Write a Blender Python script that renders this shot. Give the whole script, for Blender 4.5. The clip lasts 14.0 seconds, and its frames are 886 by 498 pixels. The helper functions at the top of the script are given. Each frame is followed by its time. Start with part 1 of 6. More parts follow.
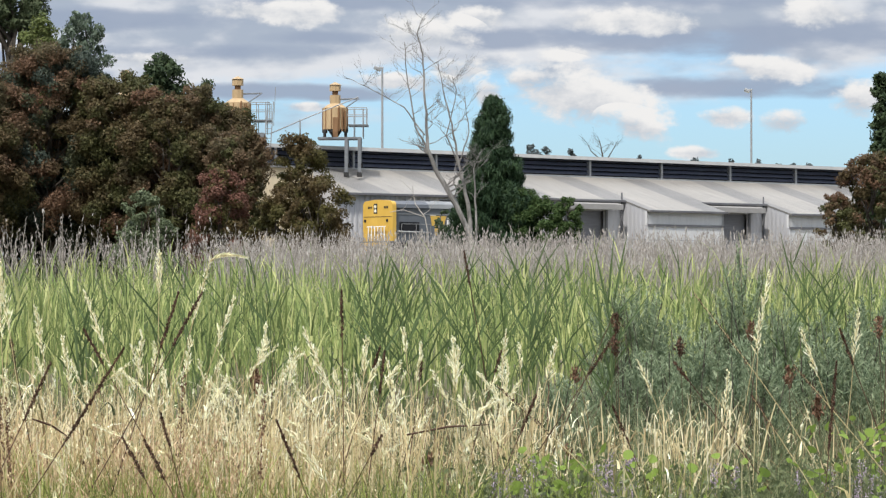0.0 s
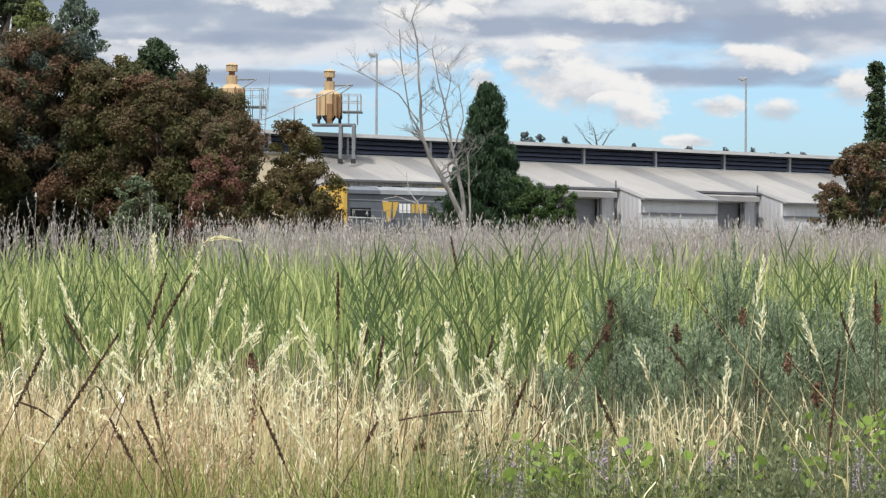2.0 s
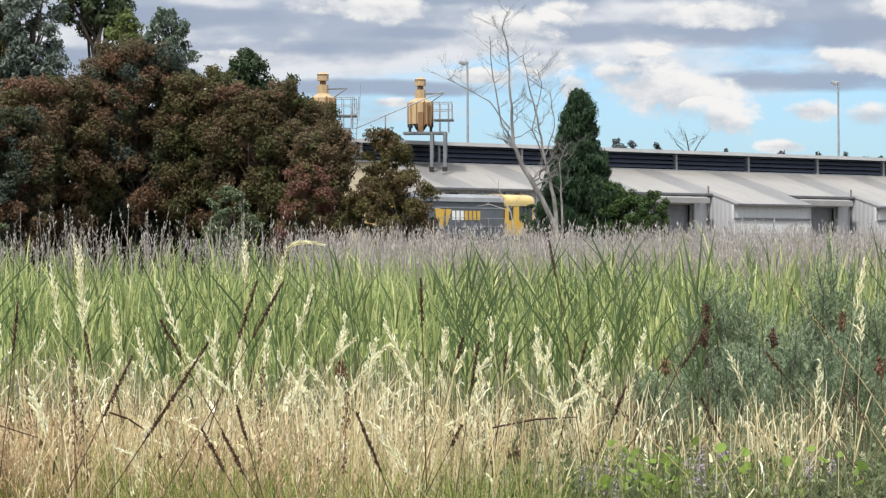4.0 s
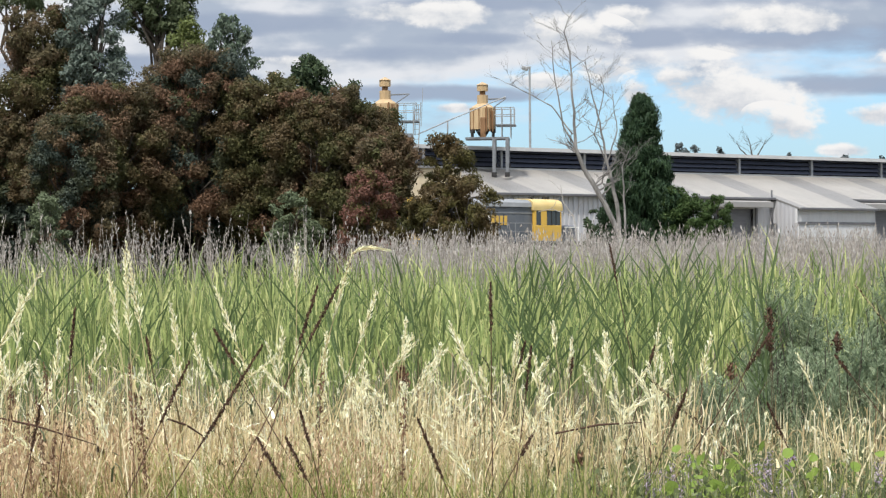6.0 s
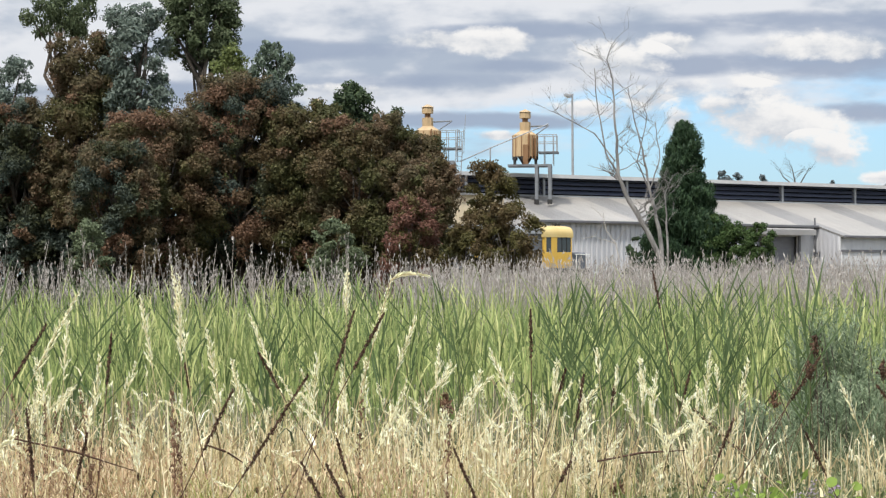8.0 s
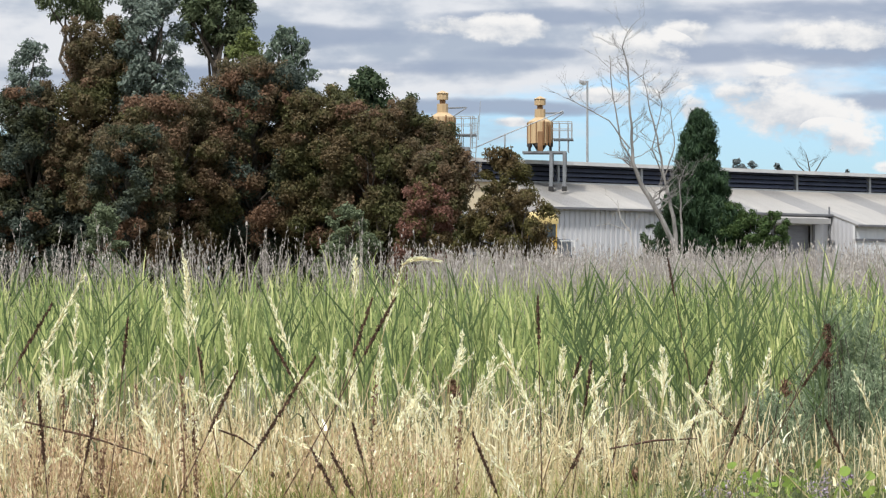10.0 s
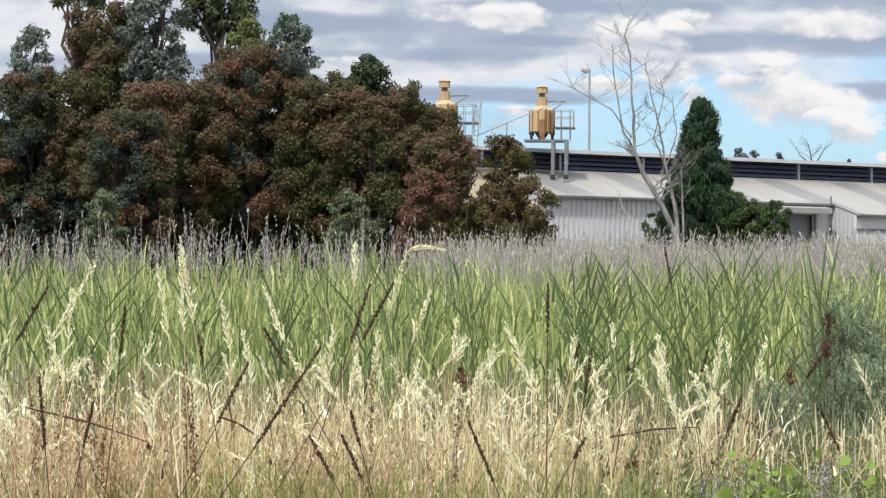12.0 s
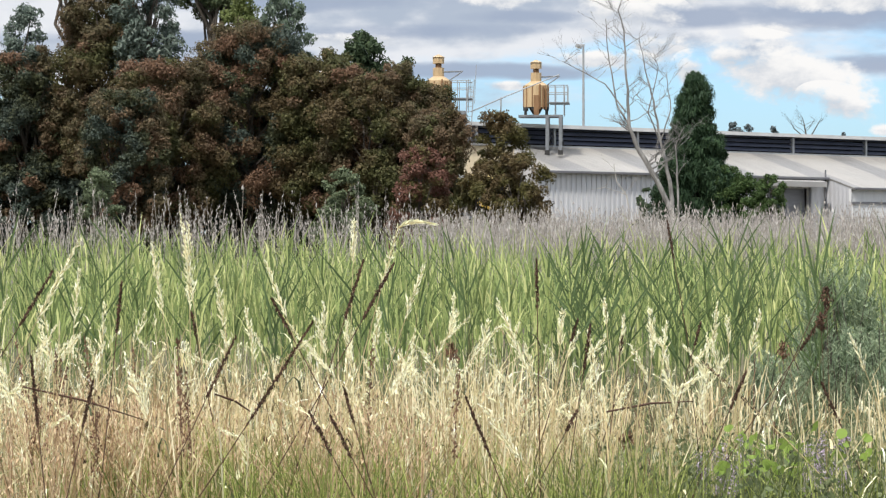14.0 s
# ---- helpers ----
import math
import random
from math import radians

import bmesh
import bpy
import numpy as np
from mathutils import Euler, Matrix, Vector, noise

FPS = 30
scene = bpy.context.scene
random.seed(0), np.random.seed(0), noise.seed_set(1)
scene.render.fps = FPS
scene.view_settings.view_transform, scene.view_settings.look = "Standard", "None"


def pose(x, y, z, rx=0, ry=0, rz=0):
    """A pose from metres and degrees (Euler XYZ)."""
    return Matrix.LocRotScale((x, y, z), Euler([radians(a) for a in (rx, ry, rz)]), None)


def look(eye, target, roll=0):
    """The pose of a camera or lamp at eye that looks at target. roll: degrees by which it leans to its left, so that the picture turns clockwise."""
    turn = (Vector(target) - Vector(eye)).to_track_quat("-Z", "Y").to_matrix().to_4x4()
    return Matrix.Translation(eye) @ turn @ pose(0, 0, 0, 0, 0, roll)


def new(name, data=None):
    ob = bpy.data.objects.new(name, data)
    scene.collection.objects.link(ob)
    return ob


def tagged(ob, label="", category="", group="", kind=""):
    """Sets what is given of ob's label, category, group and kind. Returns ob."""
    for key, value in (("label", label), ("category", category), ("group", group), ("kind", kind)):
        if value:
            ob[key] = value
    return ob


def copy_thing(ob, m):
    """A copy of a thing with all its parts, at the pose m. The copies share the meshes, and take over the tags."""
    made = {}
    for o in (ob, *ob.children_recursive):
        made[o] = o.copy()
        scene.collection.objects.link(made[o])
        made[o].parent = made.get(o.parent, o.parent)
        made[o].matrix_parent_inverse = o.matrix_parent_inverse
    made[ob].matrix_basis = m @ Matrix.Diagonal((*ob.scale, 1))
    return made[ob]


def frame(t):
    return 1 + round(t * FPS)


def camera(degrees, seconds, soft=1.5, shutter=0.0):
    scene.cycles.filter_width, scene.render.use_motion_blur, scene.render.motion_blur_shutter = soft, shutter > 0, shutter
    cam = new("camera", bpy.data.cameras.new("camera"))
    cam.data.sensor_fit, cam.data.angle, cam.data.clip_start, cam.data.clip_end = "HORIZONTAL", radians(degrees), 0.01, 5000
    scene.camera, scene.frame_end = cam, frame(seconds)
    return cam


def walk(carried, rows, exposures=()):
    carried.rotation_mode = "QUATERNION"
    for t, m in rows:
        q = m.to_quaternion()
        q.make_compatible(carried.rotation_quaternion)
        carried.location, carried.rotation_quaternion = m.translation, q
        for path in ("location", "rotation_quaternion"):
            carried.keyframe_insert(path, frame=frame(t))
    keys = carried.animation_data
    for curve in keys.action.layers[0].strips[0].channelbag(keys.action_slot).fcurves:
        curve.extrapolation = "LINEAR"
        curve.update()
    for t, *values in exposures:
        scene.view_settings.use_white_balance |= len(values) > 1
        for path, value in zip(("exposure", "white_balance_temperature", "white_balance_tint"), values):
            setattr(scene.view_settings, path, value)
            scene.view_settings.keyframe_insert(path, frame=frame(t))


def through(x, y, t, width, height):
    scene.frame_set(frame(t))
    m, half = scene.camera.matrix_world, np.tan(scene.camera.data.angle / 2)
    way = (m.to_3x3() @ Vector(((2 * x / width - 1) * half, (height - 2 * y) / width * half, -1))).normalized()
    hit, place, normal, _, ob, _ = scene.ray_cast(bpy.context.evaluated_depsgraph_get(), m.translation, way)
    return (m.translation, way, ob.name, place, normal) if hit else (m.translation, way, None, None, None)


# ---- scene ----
cam = camera(17.148, 14.0, soft=1.3)
PATH = [
    (0, pose(0, 0.000, 1.500, 90.757, 0.000, -0.000)),
    (0.5, pose(0, 0.040, 1.496, 90.647, -0.007, -0.082)),
    (1, pose(0, 0.080, 1.492, 90.554, -0.098, -0.129)),
    (1.5, pose(0, 0.120, 1.488, 90.513, -0.160, -0.163)),
    (2, pose(0, 0.160, 1.485, 90.511, -0.292, -0.128)),
    (2.5, pose(0, 0.205, 1.481, 90.550, -0.140, 0.097)),
    (3, pose(0, 0.250, 1.478, 90.620, -0.080, 0.511)),
    (3.5, pose(0, 0.287, 1.477, 90.654, -0.036, 1.076)),
    (4, pose(0, 0.325, 1.475, 90.663, 0.208, 1.679)),
    (4.2, pose(0, 0.340, 1.475, 90.669, 0.208, 1.899)),
    (6.5, pose(0, 0.500, 1.468, 90.887, 0.452, 3.074)),
    (7, pose(0, 0.512, 1.468, 91.109, 0.465, 3.295)),
    (7.5, pose(0, 0.524, 1.467, 91.259, 0.520, 3.541)),
    (8, pose(0, 0.536, 1.467, 91.313, 0.279, 3.731)),
    (8.5, pose(0, 0.548, 1.466, 91.297, -0.020, 3.861)),
    (9, pose(0, 0.560, 1.466, 91.198, 0.046, 3.943)),
    (11.5, pose(0, 0.580, 1.464, 90.907, -0.420, 4.050)),
    (12, pose(0, 0.584, 1.464, 90.809, -0.390, 4.017)),
    (12.5, pose(0, 0.588, 1.463, 90.706, -0.387, 3.964)),
    (13, pose(0, 0.592, 1.463, 90.552, -0.301, 3.934)),
    (13.5, pose(0, 0.596, 1.462, 90.412, -0.132, 3.913)),
    (14, pose(0, 0.600, 1.462, 90.346, 0.019, 3.926)),
]
walk(cam, PATH, exposures=[(0, -0.02), (2.5, 0.01), (6.5, 0.05), (9, 0.05), (12, 0.07), (14, 0.12)])

# ---------------------------------------------------------------- sky and sun
SUN_ELEV, SUN_AZ = 56.0, 200.0   # degrees; azimuth clockwise from +y


def build_world():
    world = bpy.data.worlds.new("sky")
    scene.world = world
    world.use_nodes = True
    nt = world.node_tree
    nt.nodes.clear()
    N, L = nt.nodes.new, nt.links.new

    def math_node(op, a, b=0.0, c=0.0, clamp=False):
        n = N("ShaderNodeMath")
        n.operation, n.use_clamp = op, clamp
        for i, v in enumerate((a, b, c)):
            if isinstance(v, (int, float)):
                n.inputs[i].default_value = v
            else:
                L(v, n.inputs[i])
        return n.outputs[0]

    def smooth(v, lo, hi):
        n = N("ShaderNodeMapRange")
        n.interpolation_type = "SMOOTHSTEP"
        L(v, n.inputs[0])
        n.inputs[1].default_value, n.inputs[2].default_value = lo, hi
        return n.outputs[0]

    def fbm(vec, scale, detail, rough, stretch, shift=0.0):
        m = N("ShaderNodeMapping")
        m.inputs["Scale"].default_value = stretch
        m.inputs["Location"].default_value = (shift, shift * 0.7, 0)
        L(vec, m.inputs[0])
        n = N("ShaderNodeTexNoise")
        L(m.outputs[0], n.inputs["Vector"])
        n.inputs["Scale"].default_value, n.inputs["Detail"].default_value, n.inputs["Roughness"].default_value = scale, detail, rough
        return n.outputs[0]

    def mix(f, a, b):
        n = N("ShaderNodeMix")
        n.data_type = "RGBA"
        L(f, n.inputs[0])
        for s, v in ((n.inputs[6], a), (n.inputs[7], b)):
            if isinstance(v, tuple):
                s.default_value = (*v, 1)
            else:
                L(v, s)
        return n.outputs[2]

    co = N("ShaderNodeTexCoord").outputs["Generated"]
    xyz = N("ShaderNodeSeparateXYZ")
    L(co, xyz.inputs[0])
    u = math_node("MULTIPLY", xyz.outputs[0], 5.2)
    v = math_node("MULTIPLY", xyz.outputs[2], 5.2)
    pos = N("ShaderNodeCombineXYZ")
    L(u, pos.inputs[0]), L(v, pos.inputs[1])
    pos = pos.outputs[0]
    edge = fbm(pos, 9.0, 8, 0.62, (1, 1.5, 1))
    edge_c = math_node("SUBTRACT", edge, 0.5)
    # cumulus heaps: (across, up, half width, half height, lean)
    heaps = ((0.25, 0.335, 0.15, 0.058, -0.27), (-0.03, 0.445, 0.09, 0.036, 0.0), (-0.09, 0.365, 0.09, 0.018, 0.0), (-0.25, 0.485, 0.08, 0.028, 0.0), (0.33, 0.472, 0.14, 0.028, 0.0), (0.08, 0.345, 0.03, 0.03, 0.0), (0.34, 0.285, 0.06, 0.03, -0.2), (0.16, 0.365, 0.06, 0.028, 0.0), (0.60, 0.29, 0.05, 0.028, 0.0),
             (0.57, 0.383, 0.085, 0.024, -0.1), (0.376, 0.468, 0.09, 0.028, 0.0), (0.66, 0.48, 0.08, 0.03, 0.0), (0.21, 0.413, 0.05, 0.016, 0.0),
             (0.446, 0.238, 0.045, 0.014, 0.0), (-0.33, 0.49, 0.09, 0.018, 0.0), (-0.06, 0.465, 0.06, 0.02, 0.0), (0.06, 0.475, 0.06, 0.025, 0.0),
             (0.02, 0.385, 0.07, 0.028, 0.0), (-0.24, 0.32, 0.05, 0.01, 0.0), (0.73, 0.33, 0.05, 0.04, 0.0), (0.50, 0.30, 0.05, 0.02, 0.0), (-0.50, 0.40, 0.1, 0.014, 0.0))
    # flat grey undersides of the higher layer
    decks = ((0.50, 0.435, 0.24, 0.026, 0.0), (0.31, 0.437, 0.18, 0.022, -0.05), (0.40, 0.508, 0.22, 0.020, 0.0), (-0.22, 0.44, 0.1, 0.012, 0.0), (0.13, 0.503, 0.13, 0.018, 0.0), (0.74, 0.445, 0.2, 0.03, 0.0), (0.55, 0.355, 0.20, 0.020, 0.0), (-0.44, 0.415, 0.26, 0.014, 0.02), (-0.30, 0.345, 0.22, 0.013, -0.02),
             (0.10, 0.44, 0.09, 0.018, 0.0), (-0.62, 0.47, 0.25, 0.018, 0.0), (-0.10, 0.505, 0.22, 0.014, 0.0), (0.36, 0.515, 0.3, 0.016, 0.0), (-0.85, 0.40, 0.25, 0.016, 0.0))
    deck = None
    for cx, cy, rx, ry, lean in decks:
        du = math_node("SUBTRACT", u, cx)
        dv = math_node("SUBTRACT", math_node("SUBTRACT", v, cy), math_node("MULTIPLY", du, lean))
        q = math_node("ADD", math_node("POWER", math_node("ABSOLUTE", math_node("DIVIDE", du, rx)), 2.0),
                      math_node("POWER", math_node("ABSOLUTE", math_node("DIVIDE", dv, ry)), 2.0))
        val = math_node("SUBTRACT", 1.0, q)
        deck = val if deck is None else math_node("MAXIMUM", deck, val)
    slow = fbm(pos, 7.0, 6, 0.55, (0.7, 2.2, 1), 5.5)
    deck_f = smooth(math_node("ADD", deck, math_node("MULTIPLY", math_node("SUBTRACT", slow, 0.5), 4.5)), -0.8, 1.0)
    heap = top = None
    for cx, cy, rx, ry, lean in heaps:
        du = math_node("SUBTRACT", u, cx)
        dv = math_node("SUBTRACT", math_node("SUBTRACT", v, cy), math_node("MULTIPLY", du, lean))
        q = math_node("ADD", math_node("POWER", math_node("ABSOLUTE", math_node("DIVIDE", du, rx)), 2.0),
                      math_node("POWER", math_node("ABSOLUTE", math_node("DIVIDE", dv, ry)), 2.0))
        val = math_node("SUBTRACT", 1.0, q)
        lit = math_node("DIVIDE", dv, ry)
        lit = math_node("MULTIPLY", lit, math_node("GREATER_THAN", val, -0.7))
        heap = val if heap is None else math_node("MAXIMUM", heap, val)
        top = lit if top is None else math_node("MAXIMUM", top, lit)
    heap = math_node("ADD", heap, math_node("MULTIPLY", edge_c, 4.6))
    heap_f = smooth(heap, -0.1, 0.9)
    # layered cloud above, thinning towards the clear strip over the roofs
    layer = fbm(pos, 3.2, 7, 0.55, (0.6, 2.0, 1), 3.1)
    bias = math_node("MULTIPLY", math_node("SUBTRACT", v, 0.345), 2.6)
    bias = math_node("ADD", bias, math_node("MULTIPLY", u, -0.16))
    cover = smooth(math_node("ADD", layer, bias), 0.42, 0.62)
    tone = fbm(pos, 3.6, 7, 0.5, (0.9, 2.5, 1), 7.7)
    tone2 = fbm(pos, 13.0, 5, 0.5, (0.9, 1.5, 1), 1.3)
    shade = smooth(math_node("ADD", tone, math_node("MULTIPLY", math_node("SUBTRACT", tone2, 0.5), 0.35)), 0.37, 0.60)
    layer_col = mix(shade, (0.42, 0.485, 0.59), (0.76, 0.78, 0.82))
    heap_shade = smooth(math_node("ADD", top, math_node("MULTIPLY", edge_c, 3.5)), -0.8, 0.8)
    heap_col = mix(heap_shade, (0.44, 0.495, 0.58), (0.89, 0.88, 0.87))

    sky = N("ShaderNodeTexSky")
    sky.sky_type, sky.sun_disc = "NISHITA", False
    sky.sun_elevation, sky.sun_rotation = radians(SUN_ELEV), radians(SUN_AZ)
    sky_scaled = N("ShaderNodeMix")
    sky_scaled.data_type, sky_scaled.blend_type = "RGBA", "MULTIPLY"
    sky_scaled.inputs[0].default_value = 1.0
    L(sky.outputs[0], sky_scaled.inputs[6])
    sky_scaled.inputs[7].default_value = (0.098, 0.128, 0.168, 1)
    col = mix(cover, sky_scaled.outputs[2], layer_col)
    col = mix(math_node("MULTIPLY", deck_f, 0.90), col, (0.34, 0.405, 0.53))
    col = mix(heap_f, col, heap_col)
    # cloud light grows towards the zenith, as under a thin overcast
    lift = N("ShaderNodeMapRange")
    L(xyz.outputs[2], lift.inputs[0])
    lift.inputs[1].default_value, lift.inputs[2].default_value = 0.12, 1.0
    lift.inputs[3].default_value, lift.inputs[4].default_value = 1.0, 2.4
    bg = N("ShaderNodeBackground")
    L(col, bg.inputs[0])
    L(lift.outputs[0], bg.inputs[1])
    out = N("ShaderNodeOutputWorld")
    L(bg.outputs[0], out.inputs[0])


build_world()
sun = new("sun", bpy.data.lights.new("sun", "SUN"))
sun.data.energy, sun.data.angle, sun.data.color = 5.0, radians(4.0), (1.0, 0.96, 0.89)
_a, _e = radians(SUN_AZ), radians(SUN_ELEV)
sun.matrix_world = look((0, 0, 60), (-60 * math.sin(_a) * math.cos(_e), -60 * math.cos(_a) * math.cos(_e), 60 - 60 * math.sin(_e)))


# ---------------------------------------------------------------- materials
def nodes_of(name):
    m = bpy.data.materials.new(name)
    m.use_nodes = True
    nt = m.node_tree
    return m, nt, nt.nodes["Principled BSDF"]


def ramp_node(nt, fac, stops):
    r = nt.nodes.new("ShaderNodeValToRGB")
    el = r.color_ramp.elements
    while len(el) < len(stops):
        el.new(0.5)
    for e, (p, c) in zip(el, stops):
        e.position, e.color = p, (*c, 1)
    nt.links.new(fac, r.inputs[0])
    return r.outputs[0]


def noise_node(nt, scale, detail=5.0, stretch=(1, 1, 1), rough=0.6):
    co = nt.nodes.new("ShaderNodeTexCoord")
    mp = nt.nodes.new("ShaderNodeMapping")
    mp.inputs["Scale"].default_value = stretch
    nt.links.new(co.outputs["Object"], mp.inputs[0])
    n = nt.nodes.new("ShaderNodeTexNoise")
    nt.links.new(mp.outputs[0], n.inputs["Vector"])
    n.inputs["Scale"].default_value, n.inputs["Detail"].default_value, n.inputs["Roughness"].default_value = scale, detail, rough
    return n.outputs[0]


def mix_rgb(nt, fac, a, b, blend="MIX"):
    n = nt.nodes.new("ShaderNodeMix")
    n.data_type, n.blend_type = "RGBA", blend
    if isinstance(fac, float):
        n.inputs[0].default_value = fac
    else:
        nt.links.new(fac, n.inputs[0])
    for s, v in ((n.inputs[6], a), (n.inputs[7], b)):
        if isinstance(v, tuple):
            s.default_value = (*v, 1)
        else:
            nt.links.new(v, s)
    return n.outputs[2]


def add_bump(nt, bsdf, height, strength, dist):
    b = nt.nodes.new("ShaderNodeBump")
    b.inputs["Strength"].default_value, b.inputs["Distance"].default_value = strength, dist
    nt.links.new(height, b.inputs["Height"])
    nt.links.new(b.outputs[0], bsdf.inputs["Normal"])


def surface(name, dark, light, rough=0.6, metal=0.0, scale=1.0, fine=12.0, stretch=(1, 1, 1), bump=0.15, spec=0.4):
    """Painted or weathered solid: large stains and fine grain between two colours."""
    m, nt, b = nodes_of(name)
    big = noise_node(nt, scale, 4, stretch)
    small = noise_node(nt, fine, 6, stretch)
    c1 = ramp_node(nt, big, ((0.3, dark), (0.7, light)))
    mid = tuple((p + q) / 2 for p, q in zip(dark, light))
    c2 = ramp_node(nt, small, ((0.35, dark), (0.65, mid)))
    nt.links.new(mix_rgb(nt, 0.3, c1, c2), b.inputs["Base Color"])
    b.inputs["Roughness"].default_value, b.inputs["Metallic"].default_value = rough, metal
    b.inputs["Specular IOR Level"].default_value = spec
    add_bump(nt, b, small, bump, 0.01)
    return m


def corrugated(name, dark, light, axis, pitch, rough=0.45, metal=0.3, stripes=None):
    """Profiled sheet metal: ribs in the bump, sheet-to-sheet tone, rain streaks down the slope."""
    m, nt, b = nodes_of(name)
    co = nt.nodes.new("ShaderNodeTexCoord")
    sep = nt.nodes.new("ShaderNodeSeparateXYZ")
    nt.links.new(co.outputs["Object"], sep.inputs[0])
    w = nt.nodes.new("ShaderNodeMath")
    w.operation = "MULTIPLY"
    nt.links.new(sep.outputs[axis], w.inputs[0])
    w.inputs[1].default_value = 2 * math.pi / pitch
    s = nt.nodes.new("ShaderNodeMath")
    s.operation = "SINE"
    nt.links.new(w.outputs[0], s.inputs[0])
    big = noise_node(nt, 0.25, 4, (1, 1, 1))
    streak = noise_node(nt, 1.2, 5, (2.5, 0.3, 0.3) if axis == 0 else (0.3, 2.5, 0.3))
    c = mix_rgb(nt, 0.5, ramp_node(nt, big, ((0.3, dark), (0.7, light))), ramp_node(nt, streak, ((0.3, dark), (0.7, light))))
    if stripes:
        sh = nt.nodes.new("ShaderNodeMath")
        sh.operation = "ADD"
        nt.links.new(sep.outputs[axis], sh.inputs[0])
        sh.inputs[1].default_value = 300 * stripes - 18.0
        fr = nt.nodes.new("ShaderNodeMath")
        fr.operation = "MODULO"
        nt.links.new(sh.outputs[0], fr.inputs[0])
        fr.inputs[1].default_value = stripes
        dv = nt.nodes.new("ShaderNodeMath")
        dv.operation = "DIVIDE"
        nt.links.new(fr.outputs[0], dv.inputs[0])
        dv.inputs[1].default_value = stripes
        tone = ramp_node(nt, dv.outputs[0], ((0.0, (0.95, 0.93, 0.90)), (0.40, (0.97, 0.94, 0.90)), (0.41, (0.66, 0.66, 0.67)), (0.745, (0.70, 0.70, 0.70)), (0.755, (0.98, 0.95, 0.91))))
        c = mix_rgb(nt, 1.0, c, tone, "MULTIPLY")
    nt.links.new(c, b.inputs["Base Color"])
    b.inputs["Roughness"].default_value, b.inputs["Metallic"].default_value = rough, metal
    add_bump(nt, b, s.outputs[0], 0.6, 0.02)
    return m


def leafy(name, stops, patch=0.6, patch_stops=None, through=0.3, rough=0.55, edge=(0.44, 0.56)):
    """Leaves and blades: each its own tone, with patches of another colour through the plant, and light passing through."""
    m, nt, b = nodes_of(name)
    geo = nt.nodes.new("ShaderNodeNewGeometry")
    c = ramp_node(nt, geo.outputs["Random Per Island"], stops)
    if patch_stops:
        p = noise_node(nt, patch, 4)
        c2 = ramp_node(nt, geo.outputs["Random Per Island"], patch_stops)
        f = nt.nodes.new("ShaderNodeMapRange")
        nt.links.new(p, f.inputs[0])
        f.inputs[1].default_value, f.inputs[2].default_value = edge
        c = mix_rgb(nt, f.outputs[0], c, c2)
    nt.links.new(c, b.inputs["Base Color"])
    b.inputs["Roughness"].default_value = rough
    b.inputs["Specular IOR Level"].default_value = 0.12
    tr = nt.nodes.new("ShaderNodeBsdfTranslucent")
    nt.links.new(c, tr.inputs[0])
    mx = nt.nodes.new("ShaderNodeMixShader")
    mx.inputs[0].default_value = through
    nt.links.new(b.outputs[0], mx.inputs[1]), nt.links.new(tr.outputs[0], mx.inputs[2])
    nt.links.new(mx.outputs[0], nt.nodes["Material Output"].inputs[0])
    return m


ROOF = corrugated("zinc_roof", (0.25, 0.243, 0.235), (0.41, 0.395, 0.375), 0, 0.25, stripes=7.18)
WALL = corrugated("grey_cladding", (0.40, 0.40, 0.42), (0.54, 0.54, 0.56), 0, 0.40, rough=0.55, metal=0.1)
# same cladding, ribs along y, with the side faces' shade put into its colour
WALL_SHADED_SIDE = corrugated("grey_cladding_shaded_side", (0.36, 0.36, 0.38), (0.46, 0.46, 0.48), 1, 0.40, rough=0.55, metal=0.1)
DOOR_PAINT = surface("pale_door_paint", (0.50, 0.50, 0.51), (0.62, 0.62, 0.62), 0.55, stretch=(3, 3, 0.5))
SHUTTER = surface("roller_shutter_steel", (0.16, 0.16, 0.18), (0.24, 0.24, 0.26), 0.5, 0.3, stretch=(1, 1, 9))
PALE_ZINC = surface("pale_zinc_trim", (0.42, 0.42, 0.42), (0.56, 0.555, 0.55), 0.55, 0.1)
CANOPY = surface("warm_grey_canopy", (0.25, 0.24, 0.235), (0.33, 0.32, 0.31), 0.6)
FASCIA = surface("dark_fascia", (0.10, 0.10, 0.11), (0.16, 0.16, 0.17), 0.6)
CREAM = surface("cream_sheet", (0.55, 0.45, 0.30), (0.68, 0.58, 0.42), 0.6, stretch=(1, 1, 0.4))
LOUVRE = surface("navy_louvre_paint", (0.050, 0.058, 0.090), (0.080, 0.090, 0.125), 0.5)
# near-black colour standing in for unlit space behind louvres and grille
INTERIOR_SHADE = surface("painted_interior_shade", (0.004, 0.005, 0.008), (0.008, 0.009, 0.012), 0.9)
STEEL = surface("galvanised_steel", (0.22, 0.23, 0.24), (0.34, 0.35, 0.36), 0.6, 0.2, scale=2)
LEG_STEEL = surface("dark_steelwork", (0.11, 0.12, 0.13), (0.20, 0.21, 0.225), 0.6, 0.2, scale=2)
BARK_PALE = surface("pale_dead_wood", (0.30, 0.28, 0.26), (0.52, 0.49, 0.46), 0.85, scale=2, fine=20)
SILO = surface("ochre_silo_paint", (0.33, 0.235, 0.130), (0.50, 0.365, 0.215), 0.55, stretch=(2, 2, 0.3))
SILO_RIB = surface("rusty_silo_rib", (0.14, 0.075, 0.035), (0.24, 0.13, 0.06), 0.7, stretch=(3, 3, 0.4))
